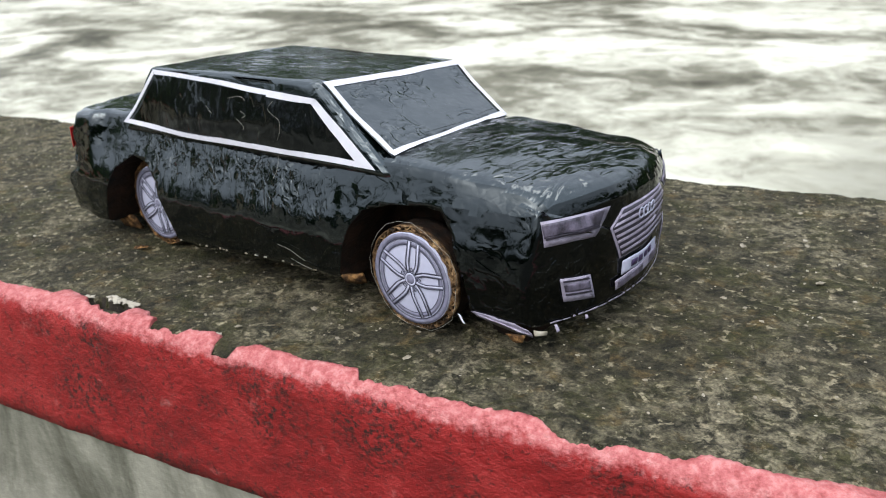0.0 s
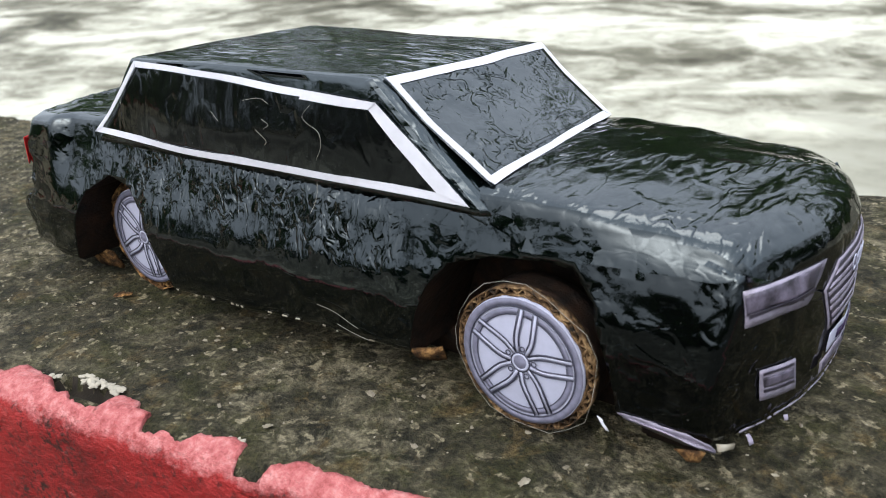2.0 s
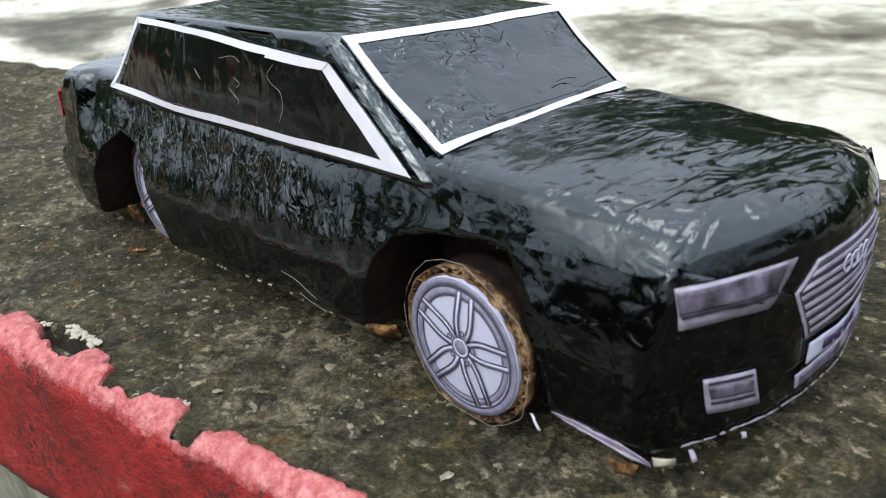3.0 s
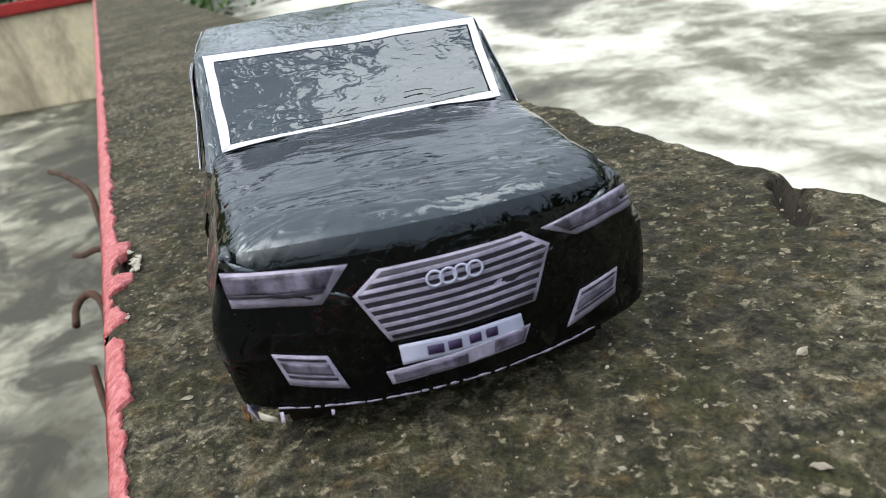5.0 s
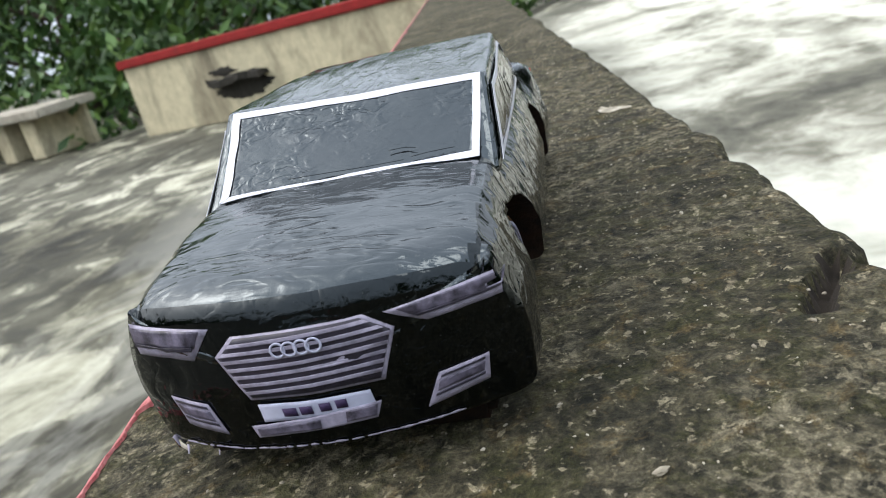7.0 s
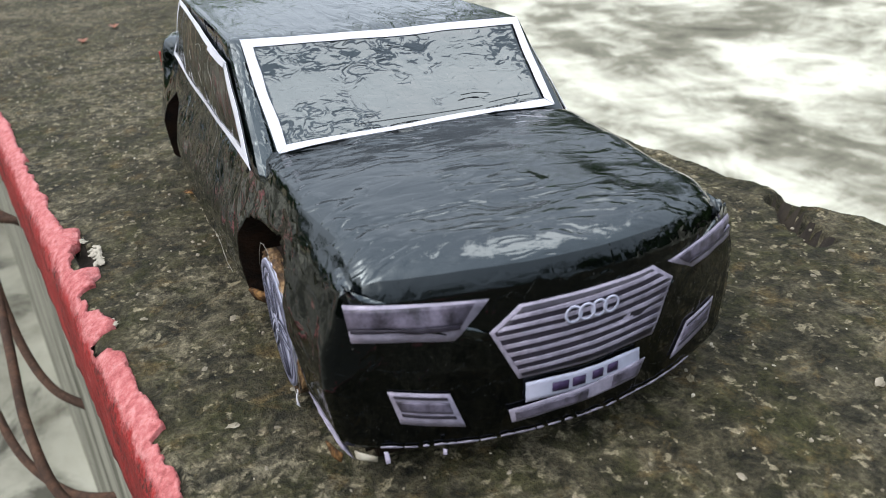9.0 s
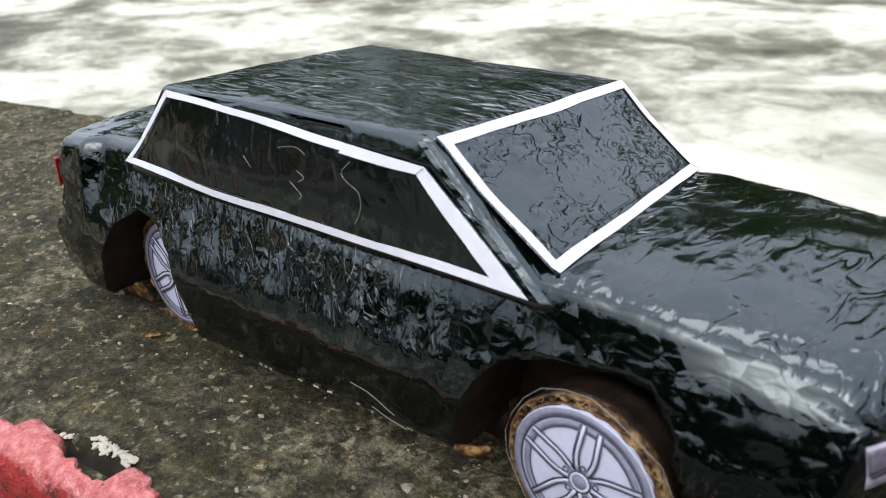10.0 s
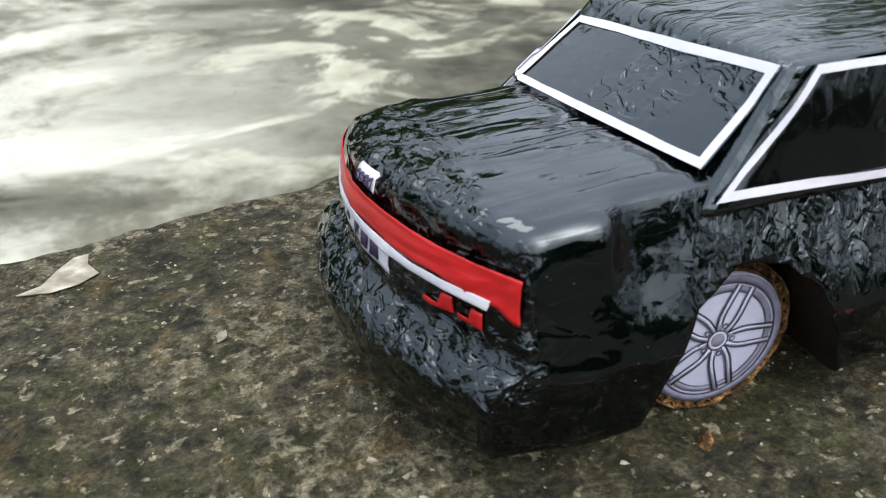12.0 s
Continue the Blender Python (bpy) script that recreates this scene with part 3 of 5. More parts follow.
for i, (x, y, a) in enumerate(((-0.296, 0.036, 0.0052), (0.049, -0.094, 0.0035), (0.028, -0.135, 0.0030), (0.227, 0.133, 0.0045), (0.246, 0.050, 0.003),
                               (0.135, -0.108, 0.0036), (0.088, -0.113, 0.0026), (0.286, 0.10, 0.0042), (0.262, 0.155, 0.0035), (-0.02, -0.118, 0.0022))):
    pebble(x, y, a * 0.45, M_STONE, "small pale stone chip lying on concrete", i + 1)
pebble(-0.137, -0.093, 0.0030, M_CARD, "small brown crumb beside the rear wheel", 20)

# flat pale flake of old plaster behind the car
bm = bmesh.new()
ring = [(-0.392, 0.100), (-0.378, 0.108), (-0.371, 0.124), (-0.361, 0.141), (-0.352, 0.143), (-0.352, 0.128), (-0.345, 0.112), (-0.356, 0.101), (-0.372, 0.096)]
f = bm.faces.new([bm.verts.new((-0.364 + (x + 0.364) * 0.8, 0.118 + (y - 0.118) * 0.72, 0.0002)) for x, y in ring])
top = bmesh.ops.extrude_face_region(bm, geom=[f])
for v in top["geom"]:
    if isinstance(v, bmesh.types.BMVert):
        v.co.z += 0.0004
tagged(part("plaster_flake", bm, M_STONE, smooth=False), "thin pale plaster flake lying on mossy concrete", "flake")

for i, (s, w) in enumerate(((-0.73, 0.138), (-0.80, 0.191))):
    rows = []
    for a in range(9):
        u = a / 8
        half = 0.006 * math.sin(math.pi * u) ** 0.8 + 0.0003
        rows.append([on_wall(s, w, 0) + Vector((0.022 * (u - 0.5), half * k, 0.001 + 0.002 * abs(k) + 0.002 * math.sin(u * 3))) for k in (-1, -0.5, 0, 0.5, 1)])
    tagged(part("dry_leaf", grid_mesh(rows), M_DRYLEAF), "curled dry orange-brown leaf on the parapet", "leaf", group="dry leaves")

# ---- far side of the terrace ----
def upright(name, a, b, depth, z0, z1, material):
    """A straight wall from a to b in plan."""
    a, b = Vector((*a, 0)), Vector((*b, 0))
    d = (b - a)
    length = d.length
    turn = Matrix.Translation(a) @ Matrix.Rotation(math.atan2(d.y, d.x), 4, 'Z')
    bm = bmesh.new()
    box(bm, (0, 0, z0), (length, depth, z1), turn)
    bmesh.ops.bevel(bm, geom=bm.edges[:], offset=0.012, segments=2, affect='EDGES')
    return part(name, bm, material, smooth=False), turn, length


FW_A, FW_B = (-8.80, -5.80), (-7.55, -1.15)
far_wall, fw_turn, fw_len = upright("wall_far", FW_A, FW_B, 0.22, FLOOR, -0.10, M_CREAM)
tagged(far_wall, "stained cream plastered parapet wall across the terrace", "wall", kind="structure")
bm = bmesh.new()
box(bm, (-0.04, -0.05, -0.10), (fw_len, 0.27, 0.0), fw_turn)
bmesh.ops.bevel(bm, geom=bm.edges[:], offset=0.015, segments=2, affect='EDGES')
tagged(part("trim_coping", bm, M_COPING, smooth=False), "red painted coping on the cream wall", "coping", kind="structure")

# drain opening with a broken concrete lip in the far wall
lip = new("drain_outlet")
lip.matrix_world = fw_turn
tagged(lip, "mouldy concrete drain lip on the cream wall", "drain")
bm = bmesh.new()
box(bm, (1.30, -0.20, -0.50), (2.15, 0.01, -0.43))
bmesh.ops.subdivide_edges(bm, edges=bm.edges[:], cuts=7, use_grid_fill=True)
for v in bm.verts:
    ragged = 1 - 0.5 * abs(nz(v.co.x, 0, 4, 3.1)) - 0.35 * abs(nz(v.co.x, 2, 1, 9))
    v.co = Vector((v.co.x + 0.05 * nz(*v.co, 6), v.co.y * ragged, v.co.z + 0.05 * nz(v.co.x, 1, 2, 2.4) + 0.03 * nz(*v.co, 9)))
part("slab", bm, M_BLACKMOULD, lip, smooth=False)


def mould(cx, cz, rx, rz, seed):
    """A ragged mouldy crust a few millimetres thick on the wall."""
    bm = bmesh.new()
    rows = []
    for j in range(9):
        row = []
        for k in range(49):
            q = 2 * math.pi * (k % 48) / 48
            ragged = 1 + 0.45 * noise.noise((math.cos(q) * 1.7 + seed, math.sin(q) * 1.7, 0)) + 0.25 * noise.noise((math.cos(q) * 5 + seed, math.sin(q) * 5, 2))
            u = j / 8
            row.append(Vector((cx + rx * u * ragged * math.cos(q), -0.012 * (1 - u ** 4) + 0.001, cz + rz * u * ragged * math.sin(q))))
        rows.append(row)
    bm.free()
    return grid_mesh(rows)


part("mould_crust", mould(1.72, -0.60, 0.52, 0.13, 3.0), M_BLACKMOULD, lip, "black mould crust under the lip")
part("mould_crust", mould(1.50, -0.39, 0.20, 0.05, 8.0), M_BLACKMOULD, lip, "black mould crust over the lip")

# slab bench on short piers
bench = new("bench")
bench.matrix_world = Matrix.Translation((-9.9, -8.6, FLOOR)) @ Matrix.Rotation(radians(68), 4, 'Z')
tagged(bench, "concrete slab bench on cream plastered piers", "bench")
bm = bmesh.new()
box(bm, (-2.4, -0.45, 0.54), (1.65, 0.45, 0.66))
bmesh.ops.bevel(bm, geom=bm.edges[:], offset=0.02, segments=2, affect='EDGES')
part("slab", bm, M_SLAB, bench, smooth=False)
for x in (-1.9, -0.7, 0.35, 1.1):
    bm = bmesh.new()
    box(bm, (x - 0.16, -0.34, 0), (x + 0.16, 0.34, 0.54))
    bmesh.ops.bevel(bm, geom=bm.edges[:], offset=0.015, segments=1, affect='EDGES')
    part("pier", bm, M_CREAM, bench, smooth=False)
bm = bmesh.new()
box(bm, (-2.3, 0.30, 0), (1.5, 0.36, 0.535))
part("back_panel", bm, M_CREAM, bench, smooth=False)

# Plain dark parapet; it shares the drain lip's black material.
back_wall, _, _ = upright("wall_back", (-22, 9.5), (14, 17.5), 0.3, FLOOR, -0.15, M_BLACKMOULD)
tagged(back_wall, "dark parapet along the terrace edge", "wall", kind="structure")

# bent reinforcement bars that stick out of the painted side
BARS = [
    [(-0.373, -0.069, -0.149), (-0.398, -0.067, -0.141), (-0.412, -0.059, -0.136), (-0.404, -0.047, -0.133), (-0.379, -0.039, -0.144), (-0.303, -0.042, -0.166), (-0.218, -0.046, -0.195),
     (-0.150, -0.035, -0.225), (-0.120, 0.008, -0.235)],
    [(-0.550, -0.030, -0.135), (-0.480, -0.038, -0.170), (-0.400, -0.034, -0.212), (-0.335, -0.020, -0.235), (-0.290, 0.008, -0.245)],
    [(-0.455, -0.080, -0.235), (-0.400, -0.075, -0.265), (-0.325, -0.062, -0.290), (-0.255, -0.032, -0.298), (-0.200, 0.008, -0.282)],
    [(-0.892, -0.098, -0.094), (-0.800, -0.072, -0.086), (-0.700, -0.040, -0.095), (-0.610, -0.030, -0.130), (-0.540, 0.008, -0.150)],
    [(-0.700, -0.085, -0.175), (-0.640, -0.068, -0.160), (-0.580, -0.040, -0.140), (-0.545, 0.008, -0.145)],
]
for pts in BARS:
    line = [on_wall(*p) for p in spline(pts, 7)]
    tagged(part("reinforcement_bar", tube(line, 0.0042, 8), M_RUST), "bent rusty steel bar sticking out of the wall", "bar", group="bent bars in the wall")


# ---- trees behind the far wall, and unseen ones added to darken reflections ----
def tree(x, y, height, spread, seed, leaf=1.0):
    rng = random.Random(seed)
    root = new("tree")
    root.location = (x, y, FLOOR - 3.0)
    tagged(root, "leafy green tree beyond the terrace; several added unseen for reflections", "tree", group="trees behind the wall")
    top = height * 0.72
    trunk = [(0, 0, 0), (0.1, 0.05, top * 0.3), (-0.1, 0.15, top * 0.6), (0.05, 0.1, top)]
    part("trunk", tube(spline(trunk, 5), 0.20, 10, 0.07), M_BARK, root)
    tips = []
    for k in range(9):
        a = k * 2.4 + rng.uniform(-0.3, 0.3)
        z0 = top * rng.uniform(0.25, 0.95)
        reach = spread * rng.uniform(0.55, 1.0)
        end = Vector((math.cos(a) * reach, math.sin(a) * reach, z0 + height * rng.uniform(0.05, 0.25)))
        mid = Vector((end.x * 0.5, end.y * 0.5, z0 + (end.z - z0) * 0.3))
        part("limb", tube(spline([(0, 0, z0), mid, end], 4), 0.06, 6, 0.02), M_BARK, root)
        tips += [end, mid, (end + mid) / 2]
    tips.append(Vector((0, 0, height)))
    verts, faces = [], []
    for tip in tips:
        for c in range(11):
            centre = tip + Vector((rng.gauss(0, 1), rng.gauss(0, 1), rng.gauss(0, 0.8))) * spread * 0.22
            for q in range(16):
                p = centre + Vector((rng.gauss(0, 1), rng.gauss(0, 1), rng.gauss(0, 0.8))) * 0.24
                n = Vector((rng.gauss(0, 1), rng.gauss(0, 1), rng.gauss(0.6, 1))).normalized()
                u = n.orthogonal().normalized() * rng.uniform(0.09, 0.17) * leaf
                v = n.cross(u).normalized() * rng.uniform(0.045, 0.08) * leaf
                k = len(verts)
                verts += [p - u, p + v * 0.9 - u * 0.1 + n * 0.01, p + u, p - v * 0.9 - u * 0.1 + n * 0.01]
                faces.append((k, k + 1, k + 2, k + 3))
    me = bpy.data.meshes.new("crown")
    me.from_pydata(verts, [], faces)
    me.materials.append(M_LEAF)
    crown = new("crown", me)
    crown.parent = root


# From the tenth on they stand out of view, added to darken the car's reflections.
for i, (x, y, h, r) in enumerate(((-12.5, -6.5, 7.0, 2.6), (-14.5, -10.5, 8.5, 3.0), (-13.0, -14.0, 8.5, 2.8), (-16.5, -7.5, 8.5, 3.2), (-15.0, -3.0, 7.5, 2.6), (-18.0, -13.0, 10.0, 3.4),
                                  (-17.0, 1.5, 7.5, 2.8), (-11.0, -17.5, 9.0, 3.0), (-20.0, -9.5, 9.5, 3.4), (-19.0, 11.5, 14.5, 4.2), (-15.5, 16.0, 14.5, 4.5), (-11.0, 18.5, 13.5, 4.0), (15.0, 4.0, 14, 4.2), (16.5, -3.5, 14, 4.4), (13.0, -11.0, 14, 4.2),  (13.5, 11.5, 12, 4.0), (8.5, 17.0, 10.5, 3.6), (3.0, 19.5, 11, 3.8), (-7.0, 18.0, 11, 4.2), (-2.5, 18.5, 10.5, 4.0), (6.0, 21.5, 12, 4.4), (0.5, 23.0, 12.5, 4.6), (-5.0, 23.0, 13, 4.6), (-7.0, -17.5, 7.8, 3.2), (-2.5, -16.5, 7.2, 3.2), (2.0, -16.0, 7.4, 3.2), (6.0, -16.5, 7.2, 3.2), (10.0, -15.0, 7.8, 3.4))):
    tree(x, y, h, r, 40 + i, 2.1 if y > 9 or x > -8 and y < -14 else 1.0)


# ---- the model car ----
from mathutils.bvhtree import BVHTree

car = new("model_car")
car.location = (0, 0, 0)
tagged(car, "handmade cardboard model car wrapped in glossy black tape", "model car")


def skewed(u, y, z):
    """The hand-cut body is out of square: it leans to one side and its ends run aslant."""
    return Vector((u - 0.11 * (y + 0.07), y, z * (1 - 0.55 * (y + 0.07))))


Y_LEFT = [(-0.25, -0.091), (-0.2, -0.093), (-0.09, -0.0895), (0.0, -0.089), (0.06, -0.0885), (0.11, -0.085), (0.16, -0.0835), (0.20, -0.0795), (0.23, -0.078)]
Y_RIGHT = [(-0.25, 0.066), (-0.2, 0.068), (-0.1, 0.074), (0.0, 0.081), (0.1, 0.086), (0.16, 0.089), (0.20, 0.0915), (0.23, 0.091)]
DECK = [(-0.25, 0.091), (-0.215, 0.0940), (-0.16, 0.0975), (-0.13, 0.096), (0.06, 0.090), (0.092, 0.0945), (0.108, 0.0958), (0.15, 0.0945), (0.19, 0.0905), (0.23, 0.087)]
SILL = [(-0.25, 0.012), (-0.17, 0.014), (-0.09, 0.014), (0.0, 0.017), (0.06, 0.019), (0.15, 0.019), (0.20, 0.018), (0.23, 0.018)]
REAR_OUT = [(0.0, -0.004), (0.012, 0.009), (0.02, 0.0145), (0.038, 0.0165), (0.045, 0.012), (0.051, 0.001), (0.06, 0.001), (0.073, 0.0), (0.0785, -0.0010), (0.086, -0.0018), (0.0905, -0.0020), (0.096, -0.0055), (0.105, -0.014)]


def front_end(y, z):
    lean = 0.004 * max(0, (0.05 - z) / 0.05) + max(0, z - 0.07) * 0.12
    return 0.2215 - 3.5 * (y - 0.015) ** 2 - lean


def rear_end(y, z):
    return -0.2295 - lerp_table(z, REAR_OUT) + 3.2 * (y + 0.01) ** 2


SWELL = [(-0.235, 0.0), (-0.20, 0.004), (-0.16, 0.007), (-0.09, 0.0062), (0.0, 0.003), (0.06, 0.001), (0.10, 0.0)]


def section(u, e_front, e_rear):
    """Outline of the body across at u, from the middle of the floor round the near side, over the deck and back."""
    yl, yr, d, b = lerp_table(u, Y_LEFT), lerp_table(u, Y_RIGHT), lerp_table(u, DECK), lerp_table(u, SILL)
    if e_front < 0.020:
        q = (0.020 - e_front) / 0.020
        d -= 0.0105 * (1 - math.sqrt(max(0, 1 - q * q)))
    if e_rear < 0.010:
        q = (0.010 - e_rear) / 0.010
        d -= 0.005 * (1 - math.sqrt(max(0, 1 - q * q)))
    crown = 0.0022

    t = max(0.25, min(1, (u + 0.208) / 0.020)) if u < -0.1 else 1.0

    def half(y, s):
        e = s * lerp_table(u, SWELL) if s < 0 else 0.0
        return [(y - s * 0.010 + e, b), (y - s * 0.004 + e, b + 0.0008), (y - s * 0.0015 + e, b + 0.004), (y + e, 0.036), (y + s * 0.0012 + e * 0.9, 0.047), (y + e * 0.6, 0.057), (y - s * 0.0045 * t + e * 0.2, 0.070),
                (y - s * 0.0092 * t, 0.082), (y - s * (0.0015 + 0.0103 * t), d - 0.0065), (y - s * (0.0035 + 0.0100 * t), d - 0.0025), (y - s * (0.0075 + 0.0115 * t), d)]
    left = half(yl, -1)
    right = half(yr, 1)
    return [(0, b)] + left + [(yl * 0.4, d + crown), (0, d + crown * 1.2), (yr * 0.4, d + crown)] + right[::-1]


def resample(line, n):
    pts = [Vector((a, b)) for a, b in line + [line[0]]]
    seg = [(q - p).length for p, q in zip(pts, pts[1:])]
    total = sum(seg)
    out, i, acc = [], 0, 0.0
    for k in range(n):
        want = total * k / n
        while acc + seg[i] < want:
            acc += seg[i]
            i += 1
        out.append(pts[i].lerp(pts[i + 1], (want - acc) / max(seg[i], 1e-9)))
    return out


def body_mesh():
    bm = bmesh.new()
    N, L = 150, 150
    rings = []
    for i in range(L + 1):
        t = i / L
        u0 = -0.232 + t * (0.222 + 0.232)
        sec = resample(section(u0, 0.222 - u0, u0 + 0.232), N)
        ring = []
        for p in sec:
            lo, hi = rear_end(p.x, p.y), front_end(p.x, p.y)
            ring.append((lo + t * (hi - lo), p.x, p.y))
        rings.append(ring)

    def capped(ring, end):
        cy = sum(p[1] for p in ring) / len(ring)
        cz = sum(p[2] for p in ring) / len(ring)
        out = []
        for k in range(1, 22):
            q = 1 - k / 22
            rr = []
            for _, y, z in ring:
                yy, zz = cy + (y - cy) * q, cz + (z - cz) * q
                rr.append((end(yy, zz), yy, zz))
            out.append(rr)
        return out
    rings = capped(rings[0], rear_end)[::-1] + rings + capped(rings[-1], front_end)
    made = []
    for ring in rings:
        row = []
        for u, y, z in ring:
            p = skewed(u, y, z)
            row.append(bm.verts.new(p))
        made.append(row)
    for a, b in zip(made, made[1:]):
        for k in range(N):
            bm.faces.new((a[k], a[(k + 1) % N], b[(k + 1) % N], b[k]))
    bm.faces.new(made[0])
    bm.faces.new(made[-1])
    bmesh.ops.recalc_face_normals(bm, faces=bm.faces[:])
    bm.normal_update()
    for v in bm.verts:
        x, y, z = v.co
        side = max(0, 1 - abs(z - 0.062) / 0.030) * (1 if -0.12 < x < 0.2 else 0.5)
        d = 0.0011 * nz(x, y, z, 24) + 0.0005 * nz(x, y, z, 70)
        d += side * (0.0007 * nz(x * 1.4, y, z * 0.8, 95) + 0.0005 * nz(x, y, z, 190))
        if x < -0.196:
            d += min(1, (-0.196 - x) / 0.01) * (0.0011 * nz(x, y, z, 130) + 0.0007 * nz(y, z, x, 260)) * max(0, min(1, (z - 0.026) / 0.01))
        v.co += v.normal * d
    for f in bm.faces:
        c = f.calc_center_median()
        edge = c.z + 0.006 * nz(c.x, c.y, c.z, 60)
        along = c.x + 0.012 * nz(c.x, c.y, c.z, 45)
        if -0.206 < along < -0.12 and f.normal.z > 0.55:
            f.material_index = 5
        elif c.x < -0.18 and f.normal.x < -0.35 or c.x < -0.205:
            f.material_index = 4
        elif abs(f.normal.y) > 0.55:
            f.material_index = 2 if along > 0.128 and edge < 0.076 or f.normal.y > 0 else 6 if along > 0.062 or along < -0.150 else 1
        elif f.normal.x > 0.62 and c.x > 0.15:
            f.material_index = 2
    return bm


ARCH_F = [(0.066, -0.01), (0.0665, 0.026), (0.072, 0.044), (0.079, 0.058), (0.0865, 0.0665), (0.104, 0.0715), (0.126, 0.0745), (0.138, 0.0735), (0.147, 0.0640), (0.1535, 0.046), (0.1565, 0.028), (0.157, -0.01)]
ARCH_R = [(-0.171, -0.01), (-0.169, 0.014), (-0.163, 0.030), (-0.157, 0.044), (-0.149, 0.060), (-0.131, 0.0700), (-0.113, 0.067), (-0.100, 0.057), (-0.0905, 0.036), (-0.0835, 0.016), (-0.082, -0.01)]


def arch_cutter(outline, y0, y1, dx, kz):
    bm = bmesh.new()
    ends = [[bm.verts.new((x + dx + 0.0012 * nz(x, y, z, 160), y, z * kz + 0.0010 * nz(z, x, y, 210))) for x, z in outline] for y in (y0, y1)]
    n = len(outline)
    for k in range(n):
        bm.faces.new((ends[0][k], ends[0][(k + 1) % n], ends[1][(k + 1) % n], ends[1][k]))
    bm.faces.new(ends[0])
    bm.faces.new(ends[1][::-1])
    bmesh.ops.recalc_face_normals(bm, faces=bm.faces[:])
    return bm


body_raw = new("body_raw", mesh_of(body_mesh(), "body_raw", [M_TAPE, M_TAPE_SIDE, M_TAPE_FRONT, M_CARDDARK, M_TAPE_REAR, M_TAPE_DECK, M_TAPE_WING]))
cutters = []
for outline in (ARCH_F, ARCH_R):
    for y0, y1, dx, kz in ((-0.13, -0.045, 0, 1.0), (0.035, 0.13, -0.016, 0.94)):
        # Arch linings get the near-black cardboard, with the recess shade in its colour.
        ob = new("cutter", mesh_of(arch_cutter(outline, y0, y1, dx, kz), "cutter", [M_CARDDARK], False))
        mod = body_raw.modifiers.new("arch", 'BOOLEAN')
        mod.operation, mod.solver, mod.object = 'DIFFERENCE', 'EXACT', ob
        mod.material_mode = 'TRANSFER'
        cutters.append(ob)
graph = bpy.context.evaluated_depsgraph_get()
body_me = bpy.data.meshes.new_from_object(body_raw.evaluated_get(graph))
body_me.name = "body"
for ob in cutters + [body_raw]:
    bpy.data.objects.remove(ob)
body = new("body", body_me)
body.parent = car
body["label"] = "body panels in crinkled glossy black tape"

# Added near-black blocks: they shut light out and darken the gap under the body.
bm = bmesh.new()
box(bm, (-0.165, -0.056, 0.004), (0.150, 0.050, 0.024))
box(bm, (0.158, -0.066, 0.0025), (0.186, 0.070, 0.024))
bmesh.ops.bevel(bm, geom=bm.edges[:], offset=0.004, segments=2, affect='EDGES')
part("under_shade_block", bm, M_CARDDARK, car, "added near-black block that shuts light out under the car")

# cabin
C_LOW = {(0, 0): (-0.146, -0.0835), (1, 0): (0.103, -0.0765), (0, 1): (-0.142, 0.060), (1, 1): (0.101, 0.0765)}
C_TOP = {(0, 0): (-0.113, -0.0755), (1, 0): (0.0475, -0.0725), (0, 1): (-0.0985, 0.057), (1, 1): (0.0535, 0.0725)}


def cabin_point(a, b, c):
    def at(corners, k):
        return ((corners[0, 0][k] * (1 - a) + corners[1, 0][k] * a) * (1 - b) + (corners[0, 1][k] * (1 - a) + corners[1, 1][k] * a) * b)
    u = at(C_LOW, 0) * (1 - c) + at(C_TOP, 0) * c
    y = at(C_LOW, 1) * (1 - c) + at(C_TOP, 1) * c
    top = 0.1305 + 0.0025 * a + 0.0020 * (1 - (2 * a - 0.8) ** 2) * (1 - (2 * b - 1) ** 2) + 0.0010 * math.sin(math.pi * a) * (1 - b) + 0.0060 * b * (1 - a) ** 1.3
    z = 0.086 + (top - 0.086) * c
    y += (b - 0.5) * 0.006 * math.sin(math.pi * c) * math.sin(math.pi * max(0, min(1, a)))
    return skewed(u, y, z)


def cabin_mesh():
    bm = bmesh.new()
    bmesh.ops.create_cube(bm, size=1, matrix=Matrix.Translation((0.5, 0.5, 0.5)))
    edges = [e for e in bm.edges if (e.verts[0].co.z + e.verts[1].co.z) > 0.5]
    bmesh.ops.bevel(bm, geom=edges, offset=0.032, segments=3, affect='EDGES', profile=0.5)
    bmesh.ops.subdivide_edges(bm, edges=bm.edges[:], cuts=18, use_grid_fill=True)
    for v in bm.verts:
        v.co = cabin_point(*v.co)
    bm.normal_update()
    for v in bm.verts:
        v.co += v.normal * (0.0007 * nz(*v.co, 26) + 0.0003 * nz(*v.co, 90))
    return bm


cabin = part("cabin", cabin_mesh(), M_CABIN, car, "roof and pillars in black tape")


def tree_of(ob):
    bm = bmesh.new()
    bm.from_mesh(ob.data)
    t = BVHTree.FromBMesh(bm)
    bm.free()
    return t


BODY_T, CABIN_T = tree_of(body), tree_of(cabin)


def thick(bm, t=0.0003):
    """Give a laid sheet the thickness of paper."""
    bmesh.ops.recalc_face_normals(bm, faces=bm.faces[:])
    res = bmesh.ops.solidify(bm, geom=bm.faces[:], thickness=t)
    return bm


